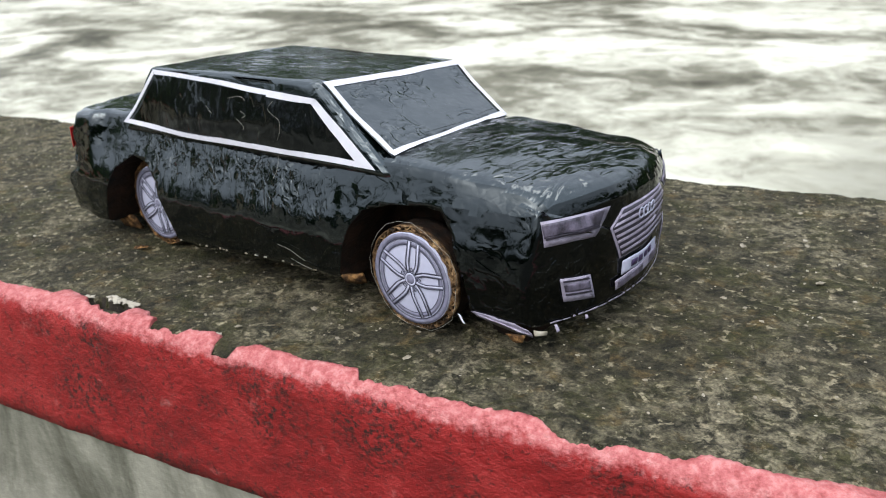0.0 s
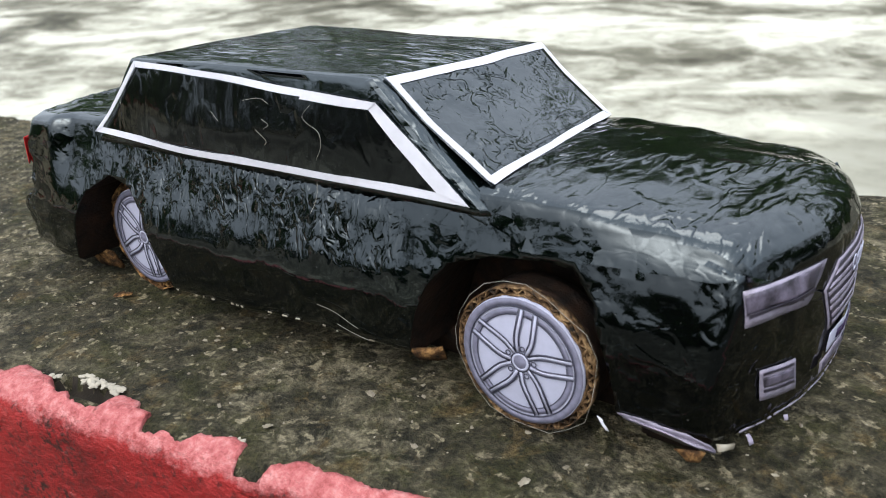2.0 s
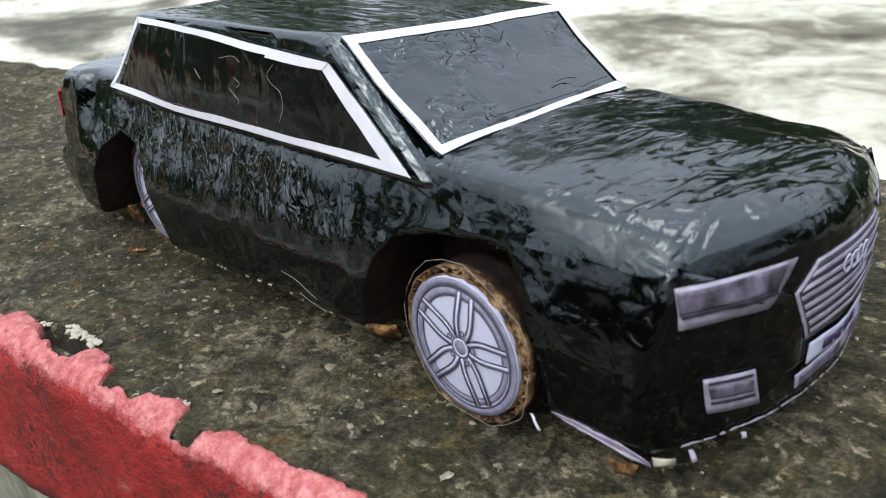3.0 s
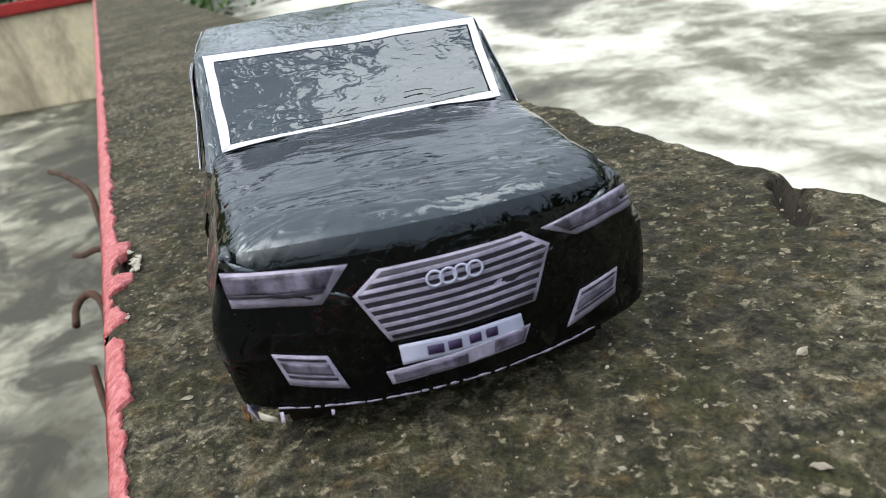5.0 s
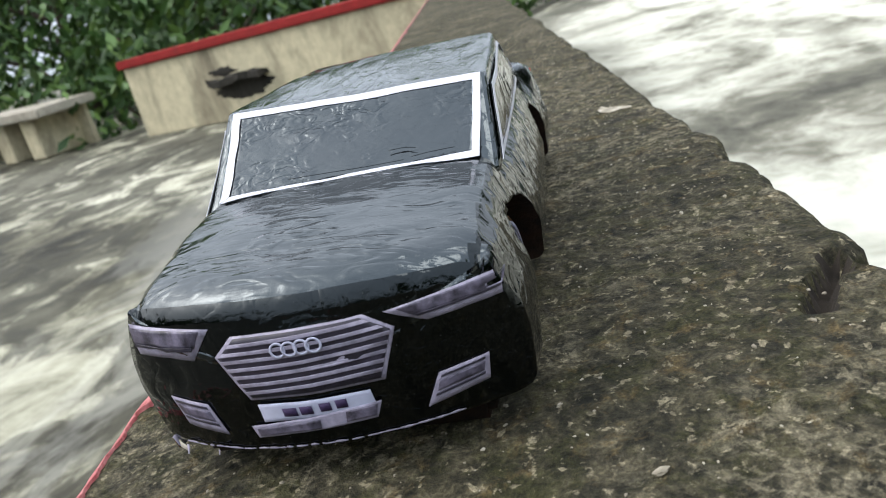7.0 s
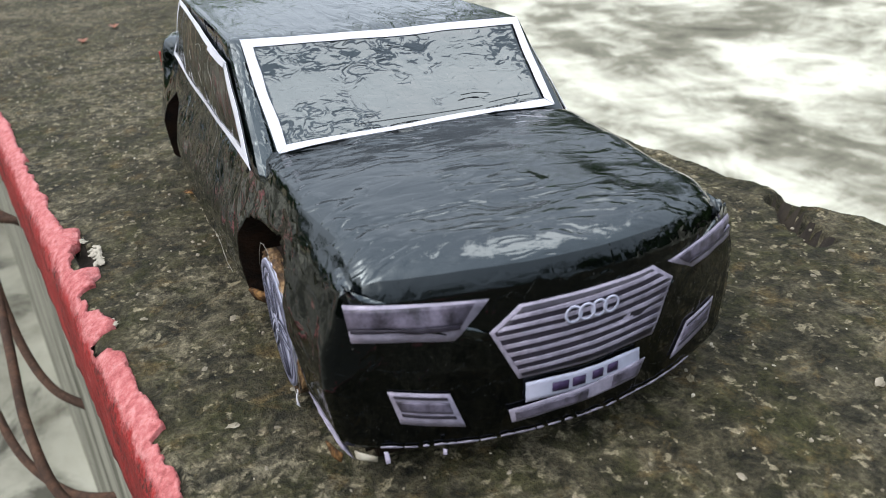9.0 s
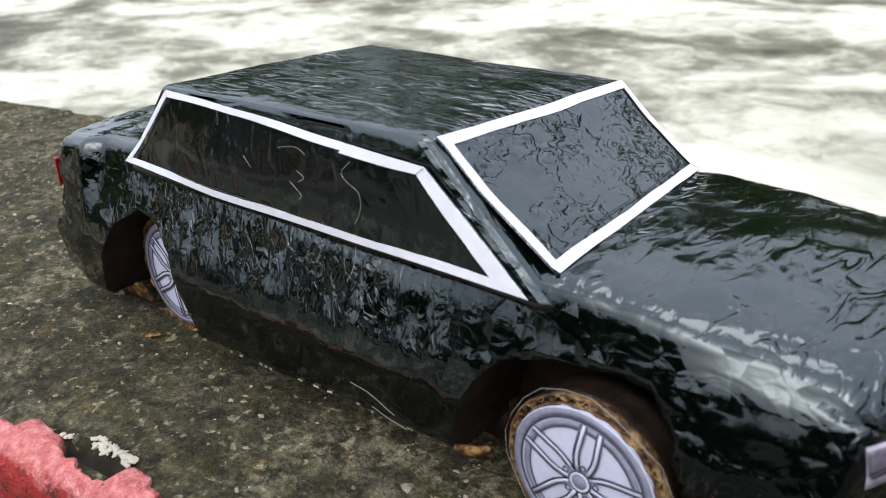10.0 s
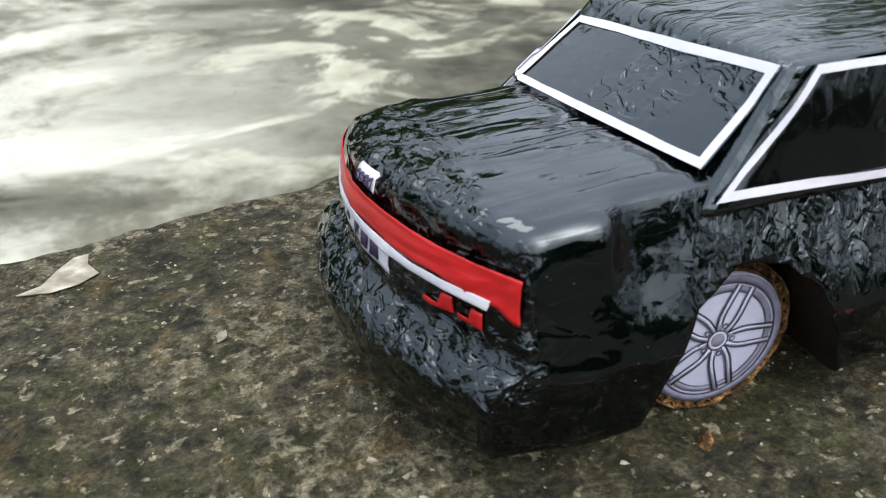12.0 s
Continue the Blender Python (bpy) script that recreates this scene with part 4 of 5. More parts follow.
def outline_mesh(points, cuts=4):
    bm = bmesh.new()
    f = bm.faces.new([bm.verts.new((p[0], p[1], 0)) for p in points])
    bmesh.ops.triangulate(bm, faces=[f])
    bmesh.ops.subdivide_edges(bm, edges=bm.edges[:], cuts=cuts, use_grid_fill=True)
    return bm


def laid_on_end(points, lift, front=True, cuts=4):
    """A paper cut-out, given by (y, z), glued on the front or the rear of the body."""
    bm = outline_mesh(points, cuts)
    s = 1 if front else -1
    for v in bm.verts:
        y, z = v.co.x, v.co.y
        hit = BODY_T.ray_cast(Vector((0.5 * s, y, z)), Vector((-s, 0, 0)))[0]
        if hit is None:
            hit = BODY_T.find_nearest(Vector((0.19 * s, y, z)))[0]
        near = BODY_T.find_nearest(hit)
        n = near[1]
        if n.x * s < 0:
            n = -n
        v.co = hit + (n + Vector((s, 0, 0))).normalized() * lift
    return thick(bm)


def pressed(p, lift, trees):
    best = None
    for t in trees:
        loc, n, _, d = t.find_nearest(p)
        if best is None or d < best[2]:
            best = (loc, n, d)
    loc, n, _ = best
    out = Vector((0, 0, 0.07)) - loc
    if n.dot(out) > 0:
        n = -n
    return loc + n * lift


def outer(p, n, lift, trees):
    """p moved out along n until it lies lift above every surface near it."""
    best = 0.0
    for t in trees:
        hit = t.ray_cast(p + n * 0.012, -n, 0.024)[0]
        if hit is not None:
            best = max(best, (hit - p).dot(n)) if best else (hit - p).dot(n)
    return p + n * (max(min(best, 0.0014), -0.002) + lift)


def quad_sheet(corners, nx, ny, lift, trees, n):
    a, b, c, d = [Vector(q) for q in corners]
    rows = []
    for j in range(ny + 1):
        t = j / ny
        rows.append([outer(a.lerp(b, i / nx).lerp(d.lerp(c, i / nx), t), n, lift, trees) for i in range(nx + 1)])
    return thick(grid_mesh(rows))


def strip(p, q, pi, qi, lift, trees, n, wobble=0.0):
    """A cut paper strip with its outer edge from p to q and its inner edge from pi to qi."""
    steps = 20
    rows = [[], [], []]
    for i in range(steps + 1):
        t = i / steps
        a, b = p.lerp(q, t), pi.lerp(qi, t)
        sag = (b - a).normalized() * (wobble * math.sin(math.pi * t) + 0.0006 * nz(a.x, a.y, a.z, 35))
        b = b + (b - a) * 0.14 * nz(a.x, a.y, a.z, 60)
        for k in range(3):
            rows[k].append(outer(a.lerp(b, k / 2) + sag, n, lift, trees))
    return thick(grid_mesh(rows), 0.00025)


def window(name, corners, widths, film, lift, label, trees, sag=(0, 0, 0, 0), lap=None):
    """A window: a film panel with four paper strips round it."""
    pts = [Vector(q) for q in corners]
    mid = sum(pts, Vector()) / 4
    n = (pts[2] - pts[0]).cross(pts[3] - pts[1]).normalized()
    if n.dot(mid - Vector((-0.03, 0.0, 0.08))) < 0:
        n = -n
    root = part(name, quad_sheet(corners, 22, 14, lift, trees, n), film, car, label)
    inner = []
    for k in range(4):
        u, v = (pts[(k + 1) % 4] - pts[k]).normalized(), (pts[k - 1] - pts[k]).normalized()
        s = u.cross(v).length
        inner.append(pts[k] + u * widths[k - 1][1] / s + v * widths[k][0] / s)
    for k in range(4):
        part("frame_strip", strip(pts[k], pts[(k + 1) % 4], inner[k], inner[(k + 1) % 4], lift + 0.0004 + 0.0003 * (k % 2), [CABIN_T, BODY_T], n, sag[k]), M_PAPER, root,
             "hand-cut white paper strip", False)
    if lap is not None:
        # a second strip pasted over the end of the first
        a, b = pts[0].lerp(pts[1], lap), pts[1]
        ai, bi = inner[0].lerp(inner[1], lap), inner[1]
        out = (a - ai) * 0.22
        part("frame_strip", strip(a + out, b + out * 0.4, ai + (ai - a) * 0.12, bi, lift + 0.0011, [CABIN_T, BODY_T], n), M_PAPER, root, "hand-cut white paper strip", False)
    return root


BOTH = [CABIN_T, BODY_T]
window("windscreen", [(0.048, -0.068, 0.1315), (0.038, 0.070, 0.122), (0.082, 0.068, 0.0895), (0.099, -0.067, 0.096)],
       [(0.0045, 0.0047), (0.0042, 0.0042), (0.0044, 0.0044), (0.0044, 0.0046)], M_FILM, 0.0006, "dark glossy film windscreen framed in white paper", [CABIN_T])
window("side_window", [(-0.105, -0.074, 0.1295), (0.050, -0.075, 0.1240), (0.095, -0.079, 0.0900), (-0.141, -0.085, 0.092)],
       [(0.0027, 0.0031), (0.0046, 0.0068), (0.0031, 0.0029), (0.0025, 0.0024)], M_SIDEFILM, 0.0013, "black film side window framed in white paper", [CABIN_T], (-0.0010, 0, -0.0026, 0.0015), 0.76)
window("side_window", [(0.036, 0.0735, 0.115), (-0.120, 0.0545, 0.1195), (-0.156, 0.060, 0.086), (0.075, 0.078, 0.083)],
       [(0.003, 0.003), (0.003, 0.003), (0.003, 0.003), (0.0045, 0.0045)], M_SIDEFILM, 0.0013, "black film side window framed in white paper", [CABIN_T])
window("rear_window", [(-0.1225, 0.049, 0.1195), (-0.114, -0.072, 0.129), (-0.141, -0.074, 0.100), (-0.1565, 0.045, 0.097)],
       [(0.0036, 0.0036), (0.0036, 0.0036), (0.0034, 0.0034), (0.0032, 0.0032)], M_FILM, 0.0006, "dark glossy film rear window framed in white paper", [CABIN_T])

# ---- front paper cut-outs ----
def mixed(p, q, t):
    return (p[0] + (q[0] - p[0]) * t, p[1] + (q[1] - p[1]) * t)


def shrunk(points, k):
    cy = sum(p[0] for p in points) / len(points)
    cz = sum(p[1] for p in points) / len(points)
    return [(cy + (p[0] - cy) * k[0], cz + (p[1] - cz) * k[1]) for p in points]


def headlight(outer_top, tip, low_in, outer_low, label):
    pts = [outer_top, tip, low_in, outer_low]
    root = part("headlight", laid_on_end(pts, 0.0005), M_PRINT, car, label)
    inner = [mixed(outer_top, outer_low, 0.10), mixed(mixed(outer_top, tip, 0.90), low_in, 0.05), mixed(mixed(outer_low, low_in, 0.86), tip, 0.42), mixed(outer_low, outer_top, 0.36)]
    part("lamp_print", laid_on_end(inner, 0.0010), M_PRINT_LAMP, root, "dark printed lamp glass")
    a, b = mixed(inner[3], inner[0], 0.06), mixed(inner[2], inner[1], 0.08)
    part("line_print", laid_on_end([mixed(a, b, 0.02), mixed(a, b, 0.98), mixed(mixed(a, b, 0.98), low_in, 0.25), mixed(mixed(a, b, 0.02), outer_low, 0.25)], 0.0012), M_PRINT_DARK, root)


headlight((-0.0705, 0.0765), (-0.0265, 0.0742), (-0.0385, 0.0610), (-0.0695, 0.0630), "printed paper headlight glued on black tape")
headlight((0.0865, 0.0700), (0.0435, 0.0680), (0.0580, 0.0600), (0.0855, 0.0600), "printed paper headlight glued on black tape")

GRILLE = [(-0.0275, 0.0622), (-0.0172, 0.0705), (0.0360, 0.0692), (0.0462, 0.0612), (0.0372, 0.0410), (-0.0182, 0.0422)]
grille = part("grille", laid_on_end(GRILLE, 0.0005, True, 8), M_PRINT, car, "printed paper radiator grille")
part("grille_print", laid_on_end(shrunk(GRILLE, (0.955, 0.93)), 0.0009, True, 8), M_PRINT_DARK, grille, "dark printed grille ground")


def span_at(points, z):
    ys = []
    for (a, za), (b, zb) in zip(points, points[1:] + points[:1]):
        if (za - z) * (zb - z) < 0:
            ys.append(a + (b - a) * (z - za) / (zb - za))
    return min(ys), max(ys)


INNER = shrunk(GRILLE, (0.955, 0.93))
for k in range(7):
    z = 0.0452 + k * 0.00345
    lo, hi = span_at(INNER, z)
    lo2, hi2 = span_at(INNER, z + 0.0015)
    part("grille_bar", laid_on_end([(lo, z), (hi, z), (hi2, z + 0.0015), (lo2, z + 0.0015)], 0.0012, True, 5), M_PRINT, grille)


def ring_on_end(cy, cz, r0, r1, lift, front=True):
    bm = bmesh.new()
    n = 24
    s = 1 if front else -1
    rows = []
    for r in (r0, r1):
        rows.append([])
        for k in range(n):
            q = k * 2 * math.pi / n
            y, z = cy + r * math.cos(q), cz + r * math.sin(q)
            hit = BODY_T.ray_cast(Vector((0.5 * s, y, z)), Vector((-s, 0, 0)))[0]
            rows[-1].append(bm.verts.new(hit + Vector((s * lift, 0, 0))))
    for k in range(n):
        bm.faces.new((rows[0][k], rows[0][(k + 1) % n], rows[1][(k + 1) % n], rows[1][k]))
    return thick(bm)


for k in range(4):
    part("ring_mark", ring_on_end(0.0013 + 0.0049 * k, 0.0628 - 0.0001 * k, 0.0024, 0.0033, 0.0017 + 0.0002 * (k % 2)), M_RIM, grille, "pale printed ring")

plate = part("number_plate", laid_on_end([(-0.0158, 0.0402), (0.0305, 0.0385), (0.0312, 0.0305), (-0.0158, 0.0318)], 0.0010), M_RIM, car, "white paper plate with dark bars")
for y0, y1 in ((-0.006, 0.0000), (0.0015, 0.0065), (0.0095, 0.0140), (0.0160, 0.0205)):
    part("plate_bar", laid_on_end([(y0, 0.0373), (y1, 0.0371), (y1, 0.0334), (y0, 0.0336)], 0.0014, True, 1), M_INK, plate)
vent = part("lower_vent", laid_on_end([(-0.0222, 0.0305), (0.0335, 0.0330), (0.0302, 0.0262), (-0.0208, 0.0248)], 0.0014, True, 6), M_PRINT, car, "printed paper lower air vent")
part("vent_print", laid_on_end([(-0.0200, 0.0292), (0.0080, 0.0302), (0.0075, 0.0262), (-0.0195, 0.0258)], 0.0018), M_PRINT_LAMP, vent)
part("vent_print", laid_on_end([(0.0190, 0.0318), (0.0318, 0.0322), (0.0300, 0.0272), (0.0180, 0.0270)], 0.0018), M_PRINT_LAMP, vent)


def fog_lamp(tl, tr, br, bl):
    root = part("fog_lamp", laid_on_end([tl, tr, br, bl], 0.0005), M_PRINT, car, "printed paper fog lamp panel")

    def at(a, b):
        return mixed(mixed(tl, tr, a), mixed(bl, br, a), b)
    part("lamp_print", laid_on_end([at(0.07, 0.10), at(0.92, 0.10), at(0.92, 0.17), at(0.07, 0.17)], 0.0009, True, 2), M_PRINT_DARK, root)
    part("lamp_print", laid_on_end([at(0.07, 0.26), at(0.92, 0.26), at(0.90, 0.58), at(0.09, 0.58)], 0.0009, True, 3), M_PRINT_LAMP, root)
    part("lamp_print", laid_on_end([at(0.08, 0.66), at(0.92, 0.66), at(0.92, 0.74), at(0.08, 0.74)], 0.0009, True, 2), M_PRINT_DARK, root)


fog_lamp((-0.0605, 0.0435), (-0.0410, 0.0405), (-0.0362, 0.0255), (-0.0570, 0.0295))
fog_lamp((0.0565, 0.0375), (0.0755, 0.0385), (0.0735, 0.0275), (0.0490, 0.0240))

# ---- tail ----
tail = part("tail_light", laid_on_end([(-0.0895, 0.0815), (0.062, 0.0790), (0.064, 0.0680), (-0.060, 0.0710), (-0.082, 0.0690), (-0.0895, 0.0655)], 0.0026, False, 9), M_REDPAPER, car,
            "bright red paper tail light strip")
part("tail_line", laid_on_end([(-0.080, 0.0705), (0.053, 0.0686), (0.053, 0.0651), (-0.080, 0.0672)], 0.0030, False, 7), M_PAPER, tail, "white paper line")
rear_plate = part("number_plate", laid_on_end([(-0.031, 0.0670), (0.026, 0.0655), (0.026, 0.0550), (-0.031, 0.0565)], 0.0010, False), M_PAPER, car, "white paper plate with dark bars")
for y0, y1 in ((-0.022, -0.016), (-0.013, -0.007), (-0.003, 0.003), (0.013, 0.019)):
    part("plate_bar", laid_on_end([(y0, 0.0640), (y1, 0.0640), (y1, 0.0580), (y0, 0.0580)], 0.0015, False, 1), M_INK, rear_plate)
for pts in ([(-0.064, 0.0640), (-0.060, 0.0640), (-0.059, 0.0595), (-0.052, 0.0595), (-0.052, 0.0575), (-0.064, 0.0575)],
            [(-0.076, 0.0635), (-0.072, 0.0635), (-0.071, 0.0590), (-0.066, 0.0590), (-0.066, 0.0570), (-0.076, 0.0570)]):
    part("red_mark", laid_on_end(pts, 0.0008, False, 2), M_REDPAPER, car, "small red paper mark")
badge = part("badge", laid_on_end([(-0.019, 0.0885), (-0.002, 0.0880), (-0.002, 0.0828), (-0.019, 0.0832)], 0.0018, False), M_PAPER, car, "small white paper badge")
for k in range(4):
    part("ring_mark", ring_on_end(-0.0155 + 0.0033 * k, 0.0857, 0.0011, 0.0020, 0.0030, False), M_INK, badge)


# ---- wheels ----
def disc(r, y0, y1, n=48, ragged=0.0, seed=0.0):
    """A disc about the y axis from y0 to y1."""
    bm = bmesh.new()
    rows = []
    for y, k in ((y0, 0.985), (y0 + (y1 - y0) * 0.06, 1.0), (y0 + (y1 - y0) * 0.3, 1.0), (y0 + (y1 - y0) * 0.35, 0.985), (y0 + (y1 - y0) * 0.65, 0.985), (y0 + (y1 - y0) * 0.7, 1.0), (y1, 0.99)):
        row = []
        for i in range(n):
            a = i * 2 * math.pi / n
            rr = r * k * (1 + ragged * (noise.noise((math.cos(a) * 4 + seed, math.sin(a) * 4, y * 300)) + 0.5 * noise.noise((math.cos(a) * 13 + seed, math.sin(a) * 13, y * 500))))
            row.append(bm.verts.new((rr * math.cos(a), y, rr * math.sin(a))))
        rows.append(row)
    for a, b in zip(rows, rows[1:]):
        for i in range(n):
            bm.faces.new((a[i], a[(i + 1) % n], b[(i + 1) % n], b[i]))
    bm.faces.new(rows[0])
    bm.faces.new(rows[-1])
    return bm


def flat_ring(r0, r1, y, n=48):
    bm = bmesh.new()
    a = [[bm.verts.new((r * math.cos(i * 2 * math.pi / n), y, r * math.sin(i * 2 * math.pi / n))) for i in range(n)] for r in (r0, r1)]
    for i in range(n):
        bm.faces.new((a[0][i], a[0][(i + 1) % n], a[1][(i + 1) % n], a[1][i]))
    return thick(bm, 0.00018)


def ribbon(points, width, y):
    """A flat printed line in the wheel's plane."""
    rows = [[], []]
    pts = [Vector((p[0], 0, p[1])) for p in points]
    for i, p in enumerate(pts):
        d = (pts[min(i + 1, len(pts) - 1)] - pts[max(0, i - 1)]).normalized()
        s = Vector((-d.z, 0, d.x)) * width / 2
        for k, q in ((0, p - s), (1, p + s)):
            rows[k].append(Vector((q.x, y, q.z)))
    return thick(grid_mesh(rows), 0.00018)


def flute(r, swing, count, y0, y1, seed):
    """The wavy middle ply of corrugated cardboard, bent round a wheel, with a frayed outer edge."""
    n = count * 8
    rows = [[], []]
    for k in range(n + 1):
        q = 2 * math.pi * (k % n) / n
        c, e = math.cos(q), math.sin(q)
        fray = noise.noise((c * 5 + seed, e * 5, 3.1))
        rr = r + swing * math.sin(q * count + 1.5 * fray) * (0.8 + 0.7 * fray)
        for row, y in ((0, y0 - 0.0010 * noise.noise((c * 11, e * 11, seed))), (1, y1)):
            rows[row].append(Vector((rr * c, y, rr * e)))
    return thick(grid_mesh(rows), 0.00045)


def ply(r, y0, y1, seed, wob=0.02):
    """A bent outer ply of the tyre."""
    rows = [[], []]
    for k in range(97):
        q = 2 * math.pi * (k % 96) / 96
        c, e = math.cos(q), math.sin(q)
        rr = r * (1 + wob * noise.noise((c * 2.5 + seed, e * 2.5, 1.7)) + 0.008 * noise.noise((c * 9 + seed, e * 9, 0.3)))
        rows[0].append(Vector((rr * c, y0 - 0.0014 * noise.noise((c * 6, e * 6, seed)), rr * e)))
        rows[1].append(Vector((rr * c, y1, rr * e)))
    return thick(grid_mesh(rows), 0.0005)


def wheel(radius, paper, seed, tyre=M_CARD):
    """Layers of cardboard with a printed paper wheel face; the face looks along -y from y = 0."""
    root = new("wheel")
    root.parent = car
    gap = radius - paper
    part("tyre", disc(paper + gap * 0.75, 0.0030, 0.0190, 64, 0.012, seed), M_CARDDARK, root, "layered near-black cardboard tyre core")
    part("tyre_ply", ply(radius - 0.0008, 0.0010, 0.0050, seed), tyre, root, "bent brown cardboard ply")
    part("tyre_flute", flute(paper + gap * 0.55, gap * 0.30, 34, 0.0010, 0.0050, seed), tyre, root, "wavy corrugated cardboard ply")
    part("tyre_ply", ply(paper + gap * 0.16, 0.0006, 0.0050, seed + 5, 0.020), tyre, root, "bent brown cardboard ply")
    part("wheel_face", disc(paper, -0.0003, 0.0016, 64, 0.006, seed + 3), M_RIM, root, "printed paper wheel face")
    part("rim_print", flat_ring(paper * 0.885, paper * 0.990, -0.0007), M_RIM_SHADE, root, "grey printed rim")
    part("rim_line", flat_ring(paper * 0.865, paper * 0.885, -0.0009), M_RIM_DARK, root)
    part("rim_step", flat_ring(paper * 0.750, paper * 0.835, -0.0007), M_RIM_SHADE, root, "grey printed rim step")
    part("rim_line", flat_ring(paper * 0.738, paper * 0.750, -0.0008), M_RIM_DARK, root)
    part("hub_line", flat_ring(paper * 0.140, paper * 0.162, -0.0011, 24), M_RIM_DARK, root)
    part("hub", flat_ring(paper * 0.102, paper * 0.140, -0.0012, 24), M_RIM, root)
    part("hub_cap", disc(paper * 0.104, -0.0012, -0.0004, 20), M_RIM_SHADE, root, "grey printed hub cap")
    for k in range(5):
        a = radians(78 + 72 * k)
        ca, sa = math.cos(a), math.sin(a)

        def turned(r, t):
            return (paper * (r * ca - t * sa), paper * (r * sa + t * ca))
        for s in (-1, 1):
            arm = [(0.14, 0.066), (0.24, 0.098), (0.34, 0.122), (0.45, 0.128), (0.84, 0.112)]
            part("spoke_shade", ribbon([turned(r, t * s) for r, t in arm], paper * 0.074, -0.00085), M_RIM_SHADE, root)
            part("spoke", ribbon([turned(r, t * s) for r, t in arm], paper * 0.040, -0.00100), M_RIM, root)
            part("spoke_edge", ribbon([turned(r, (t + 0.040) * s) for r, t in arm], paper * (0.020 if s < 0 else 0.030), -0.00110), M_RIM_DARK, root)
            part("spoke_edge", ribbon([turned(r, (t - 0.038) * s) for r, t in arm[1:]], paper * 0.017, -0.00110), M_RIM_DARK, root)
        x, z = turned(0.225, 0.0)
        nut = part("wheel_nut", flat_ring(paper * 0.030, paper * 0.046, -0.0012, 14), M_RIM_DARK, root)
        nut.location = (x, 0, z)
    return root


def put_wheel(x, y, z, radius, paper, seed, steer, camber, flip=False, roll=0.0, tyre=M_CARD):
    w = wheel(radius, paper, seed, tyre)
    w.matrix_basis = pose(x, y, z, camber, 0, steer + (180 if flip else 0)) @ Matrix.Rotation(radians(roll), 4, 'Y')


put_wheel(0.1180, -0.0808, 0.0316, 0.0312, 0.0270, 1.0, 0, 0, False, -2, M_CARDMIX)
put_wheel(-0.1270, -0.0775, 0.0320, 0.0325, 0.0272, 2.0, 0, 0, False, 10.6)
# loose film that stands off round the front tyre
for rr, y0, wob in ((0.0318, -0.0808, 0.10),):
    loop = []
    for k in range(22):
        q = k * 2 * math.pi / 21
        r = rr * (1 + wob * noise.noise((math.cos(q) * 3 + rr * 900, math.sin(q) * 3, 1.5)))
        loop.append((0.1180 + r * math.cos(q), y0 + 0.002 * noise.noise((math.cos(q) * 5, math.sin(q) * 5, rr * 700)), max(0.0012, 0.0325 + r * math.sin(q))))
    part("film_edge", tube(loop, 0.00011, 5), M_THREAD, car, "loose film edge round the tyre")
put_wheel(0.098, 0.076, 0.0295, 0.0305, 0.027, 3.0, 0, 0, True, 10)
put_wheel(-0.143, 0.063, 0.0300, 0.0305, 0.027, 4.0, 0, 0, True, 30)
for x, ya, yb in ((0.1180, -0.060, 0.055), (-0.127, -0.060, 0.044)):
    part("axle", tube([(x, ya, 0.031), (x - 0.016, yb, 0.030)], 0.003, 10), M_CARD, car, "brown stick axle")


# ---- torn edges, cardboard flaps, glue threads ----
def scrap(points, thickness, material, label, name="torn_scrap", hug=False):
    if hug:
        points = [pressed(Vector((x, y, max(z, 0.0185))), 0.0007, [BODY_T]) - Vector((0, 0, max(0, 0.0185 - z))) for x, y, z in points]
    bm = bmesh.new()
    f = bm.faces.new([bm.verts.new(p) for p in points])
    bmesh.ops.triangulate(bm, faces=[f])
    bmesh.ops.subdivide_edges(bm, edges=bm.edges[:], cuts=2, use_grid_fill=True)
    for v in bm.verts:
        v.co += Vector((0.0006 * nz(*v.co, 300), 0.0006 * nz(v.co.y, v.co.x, 1, 300), 0.0006 * nz(v.co.z, 2, v.co.x, 300)))
    part(name, thick(bm, thickness), material, car, label)


scrap([(0.158, -0.0838, 0.0200), (0.166, -0.0838, 0.0202), (0.174, -0.0822, 0.0190), (0.183, -0.0800, 0.0180), (0.190, -0.0775, 0.0165), (0.195, -0.0750, 0.0142), (0.187, -0.0785, 0.0140), (0.178, -0.0812, 0.0160), (0.169, -0.0834, 0.0178),
       (0.160, -0.0842, 0.0186)], 0.0004, M_PRINT, "torn white paper edge", hug=True)
scrap([(0.180, -0.080, 0.0150), (0.190, -0.0765, 0.0150), (0.188, -0.0770, 0.0105), (0.184, -0.079, 0.0110)], 0.0008, M_CARD, "torn brown cardboard corner")
scrap([(0.196, -0.0745, 0.0172), (0.204, -0.0690, 0.0140), (0.203, -0.0690, 0.0120), (0.196, -0.0740, 0.0135)], 0.0006, M_STONE, "torn pale cardboard corner", hug=True)
scrap([(0.151, -0.083, 0.020), (0.154, -0.0835, 0.0195), (0.1565, -0.0835, 0.0155), (0.1555, -0.084, 0.0158)], 0.0004, M_PAPER, "torn white paper edge")
scrap([(0.2068, -0.045, 0.0185), (0.2078, -0.0437, 0.0185), (0.2082, -0.0442, 0.0165), (0.207, -0.0453, 0.0161)], 0.0003, M_PRINT, "torn white paper edge")
scrap([(0.1994, -0.0638, 0.0185), (0.2003, -0.0626, 0.0185), (0.2022, -0.0630, 0.0154), (0.2010, -0.0644, 0.0150)], 0.0003, M_PRINT, "torn white paper edge")
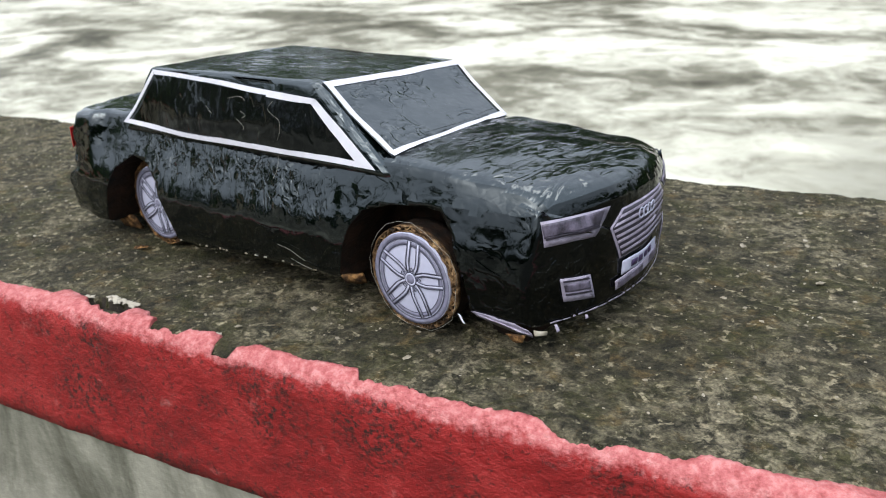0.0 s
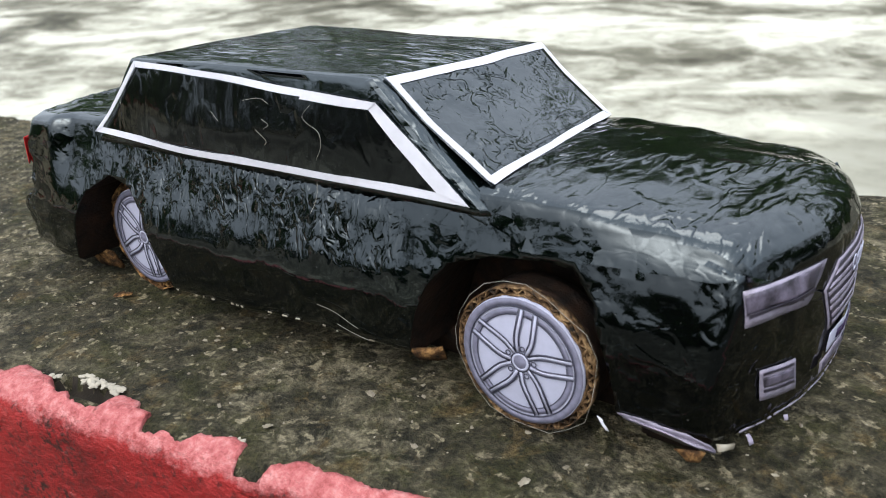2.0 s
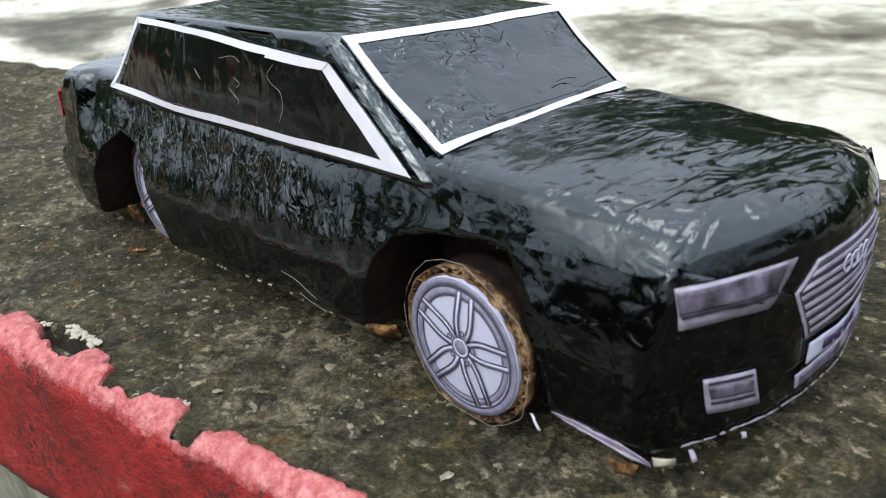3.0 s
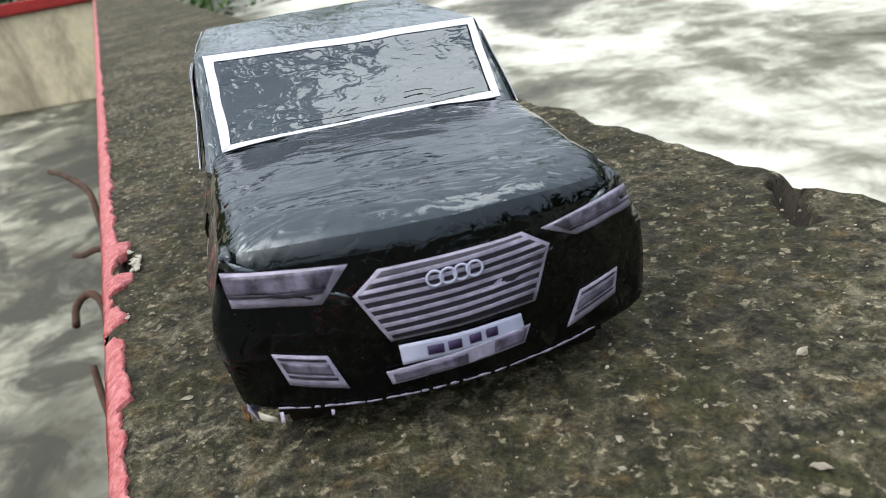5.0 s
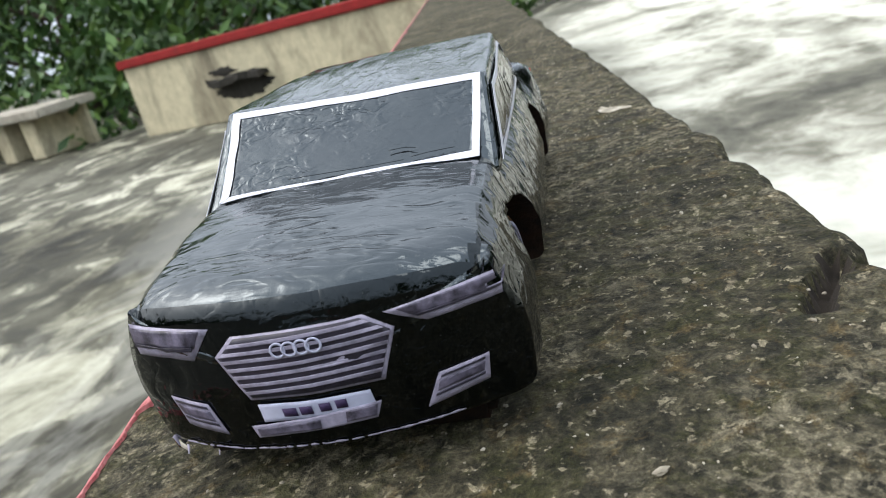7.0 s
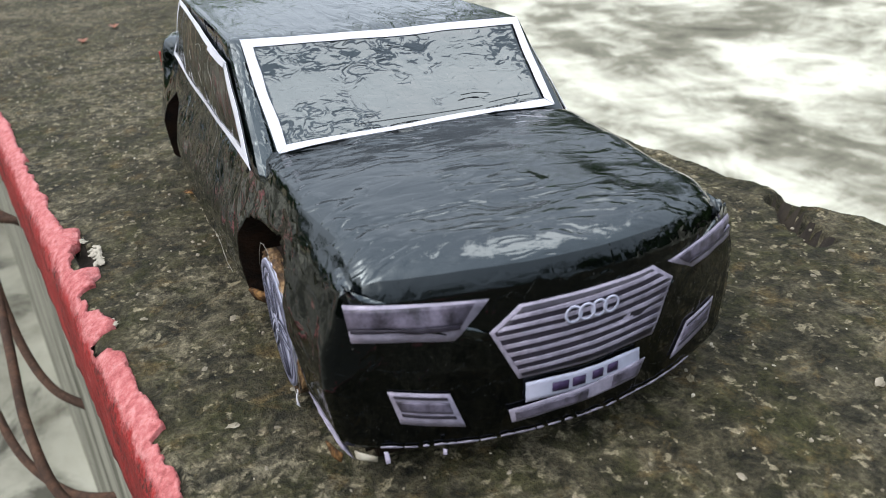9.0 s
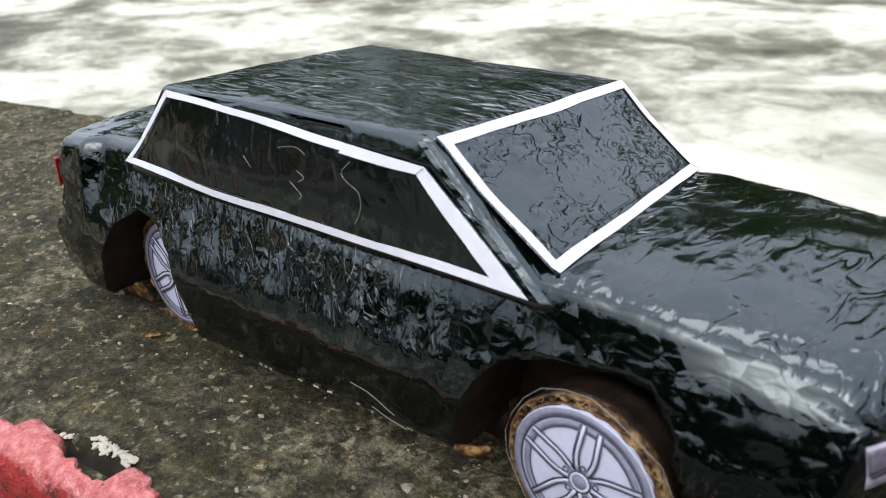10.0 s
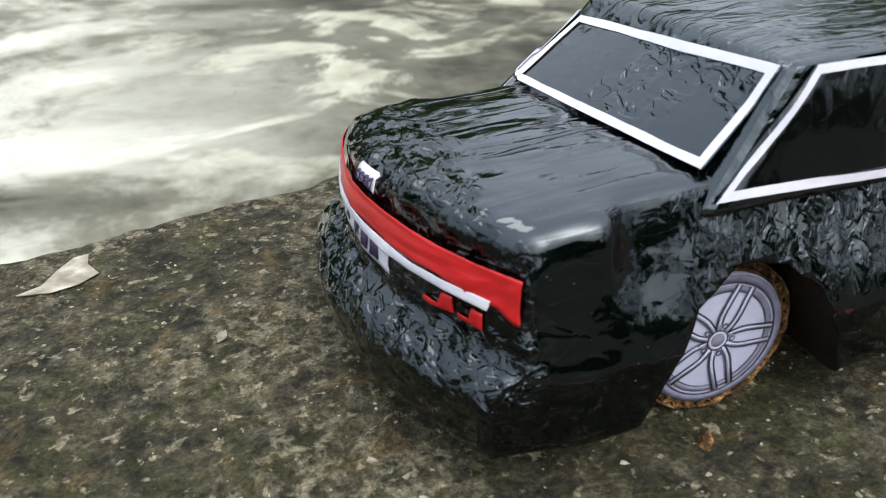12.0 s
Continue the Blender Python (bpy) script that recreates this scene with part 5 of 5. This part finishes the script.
scrap([(0.067, -0.086, 0.0230), (0.079, -0.080, 0.0240), (0.078, -0.076, 0.0170), (0.069, -0.084, 0.0180)], 0.0022, M_CARD, "brown cardboard flap under the sill", "cardboard_flap")
scrap([(-0.182, -0.083, 0.0150), (-0.163, -0.080, 0.0150), (-0.160, -0.076, 0.0040), (-0.178, -0.079, 0.0050)], 0.0022, M_CARD, "brown cardboard flap under the tail", "cardboard_flap")
scrap([(-0.196, -0.0835, 0.0150), (-0.184, -0.084, 0.0150), (-0.186, -0.0835, 0.0085), (-0.194, -0.083, 0.0095)], 0.0006, M_PAPER, "torn white paper edge")
scrap([(-0.164, -0.060, 0.046), (-0.152, -0.060, 0.047), (-0.152, -0.060, 0.0435), (-0.164, -0.060, 0.0425)], 0.0006, M_PAPER, "white paper scrap inside the wheel arch")
rng = random.Random(23)
y = -0.064
while y < 0.062:
    wide = rng.uniform(0.002, 0.0075)
    z = 0.0190 - 0.008 * (y + 0.07)
    part("frayed_edge", laid_on_end([(y, z + rng.uniform(0.0, 0.0005)), (y + wide * 0.5, z + rng.uniform(0.0001, 0.0007)), (y + wide, z), (y + wide, z - 0.0003), (y + wide * 0.4, z - rng.uniform(0.0003, 0.0008)), (y, z - 0.0003)],
                                    0.0006, True, 1), M_PRINT, car, "frayed paper along the lower edge")
    y += wide + rng.choice((0.0, 0.0, 0.0005, 0.0016))

x = -0.082
while x < 0.060:
    wide = rng.uniform(0.0008, 0.0034)
    low = lerp_table(x, SILL) - 0.0008
    part("frayed_edge", thick(grid_mesh([[pressed(Vector((x + wide * k / 4, -0.100, low)), 0.0005, [BODY_T]) + Vector((0, 0, lift * rng.uniform(0.4, 1.0))) for k in range(5)]
                                         for lift in (0.0007, -0.0005)]), 0.0003), M_STONE, car, "frayed paper along the lower edge")
    x += wide + rng.choice((0.002, 0.006, 0.012, 0.018))


def thread(points, radius=0.00009):
    line = [pressed(Vector(p), 0.0021, BOTH) for p in spline([Vector(p) for p in points], 6)]
    part("glue_thread", tube(line, radius, 5), M_THREAD, car, "fine dried glue thread on the film")


thread([(0.016, -0.08, 0.121), (0.012, -0.08, 0.116), (0.015, -0.08, 0.113), (0.021, -0.08, 0.110), (0.022, -0.08, 0.104), (0.019, -0.081, 0.098)])
thread([(-0.008, -0.08, 0.119), (-0.014, -0.08, 0.121), (-0.024, -0.08, 0.119)])
thread([(-0.012, -0.08, 0.112), (-0.008, -0.08, 0.110), (-0.011, -0.08, 0.108)], 0.00011)
thread([(-0.016, -0.08, 0.107), (-0.010, -0.08, 0.103), (-0.011, -0.081, 0.101)], 0.00011)
thread([(-0.045, -0.08, 0.112), (-0.040, -0.08, 0.108)], 0.00011)
thread([(0.018, -0.083, 0.088), (0.0175, -0.086, 0.080), (0.016, -0.088, 0.076)], 0.00011)
thread([(0.020, -0.089, 0.036), (0.030, -0.089, 0.034), (0.042, -0.089, 0.029)], 0.00011)
thread([(0.030, -0.089, 0.028), (0.038, -0.089, 0.026), (0.047, -0.089, 0.024)], 0.00011)


def crease(points):
    line = [outer(Vector(p), Vector((0.55, 0.06, 0.83)), 0.0008, [CABIN_T]) for p in spline(points, 6)]
    part("film_crease", tube(line, 0.00022, 6), M_SIDEFILM, car, "sharp dark crease in the windscreen film")


crease([(0.0900, -0.030, 0.1000), (0.0875, -0.010, 0.0985), (0.0855, 0.010, 0.0970), (0.0835, 0.030, 0.0960)])
crease([(0.0820, 0.034, 0.0965), (0.0805, 0.044, 0.0965), (0.0790, 0.056, 0.0960)])
crease([(0.0780, 0.022, 0.1010), (0.0765, 0.030, 0.1005), (0.0775, 0.036, 0.0995)])
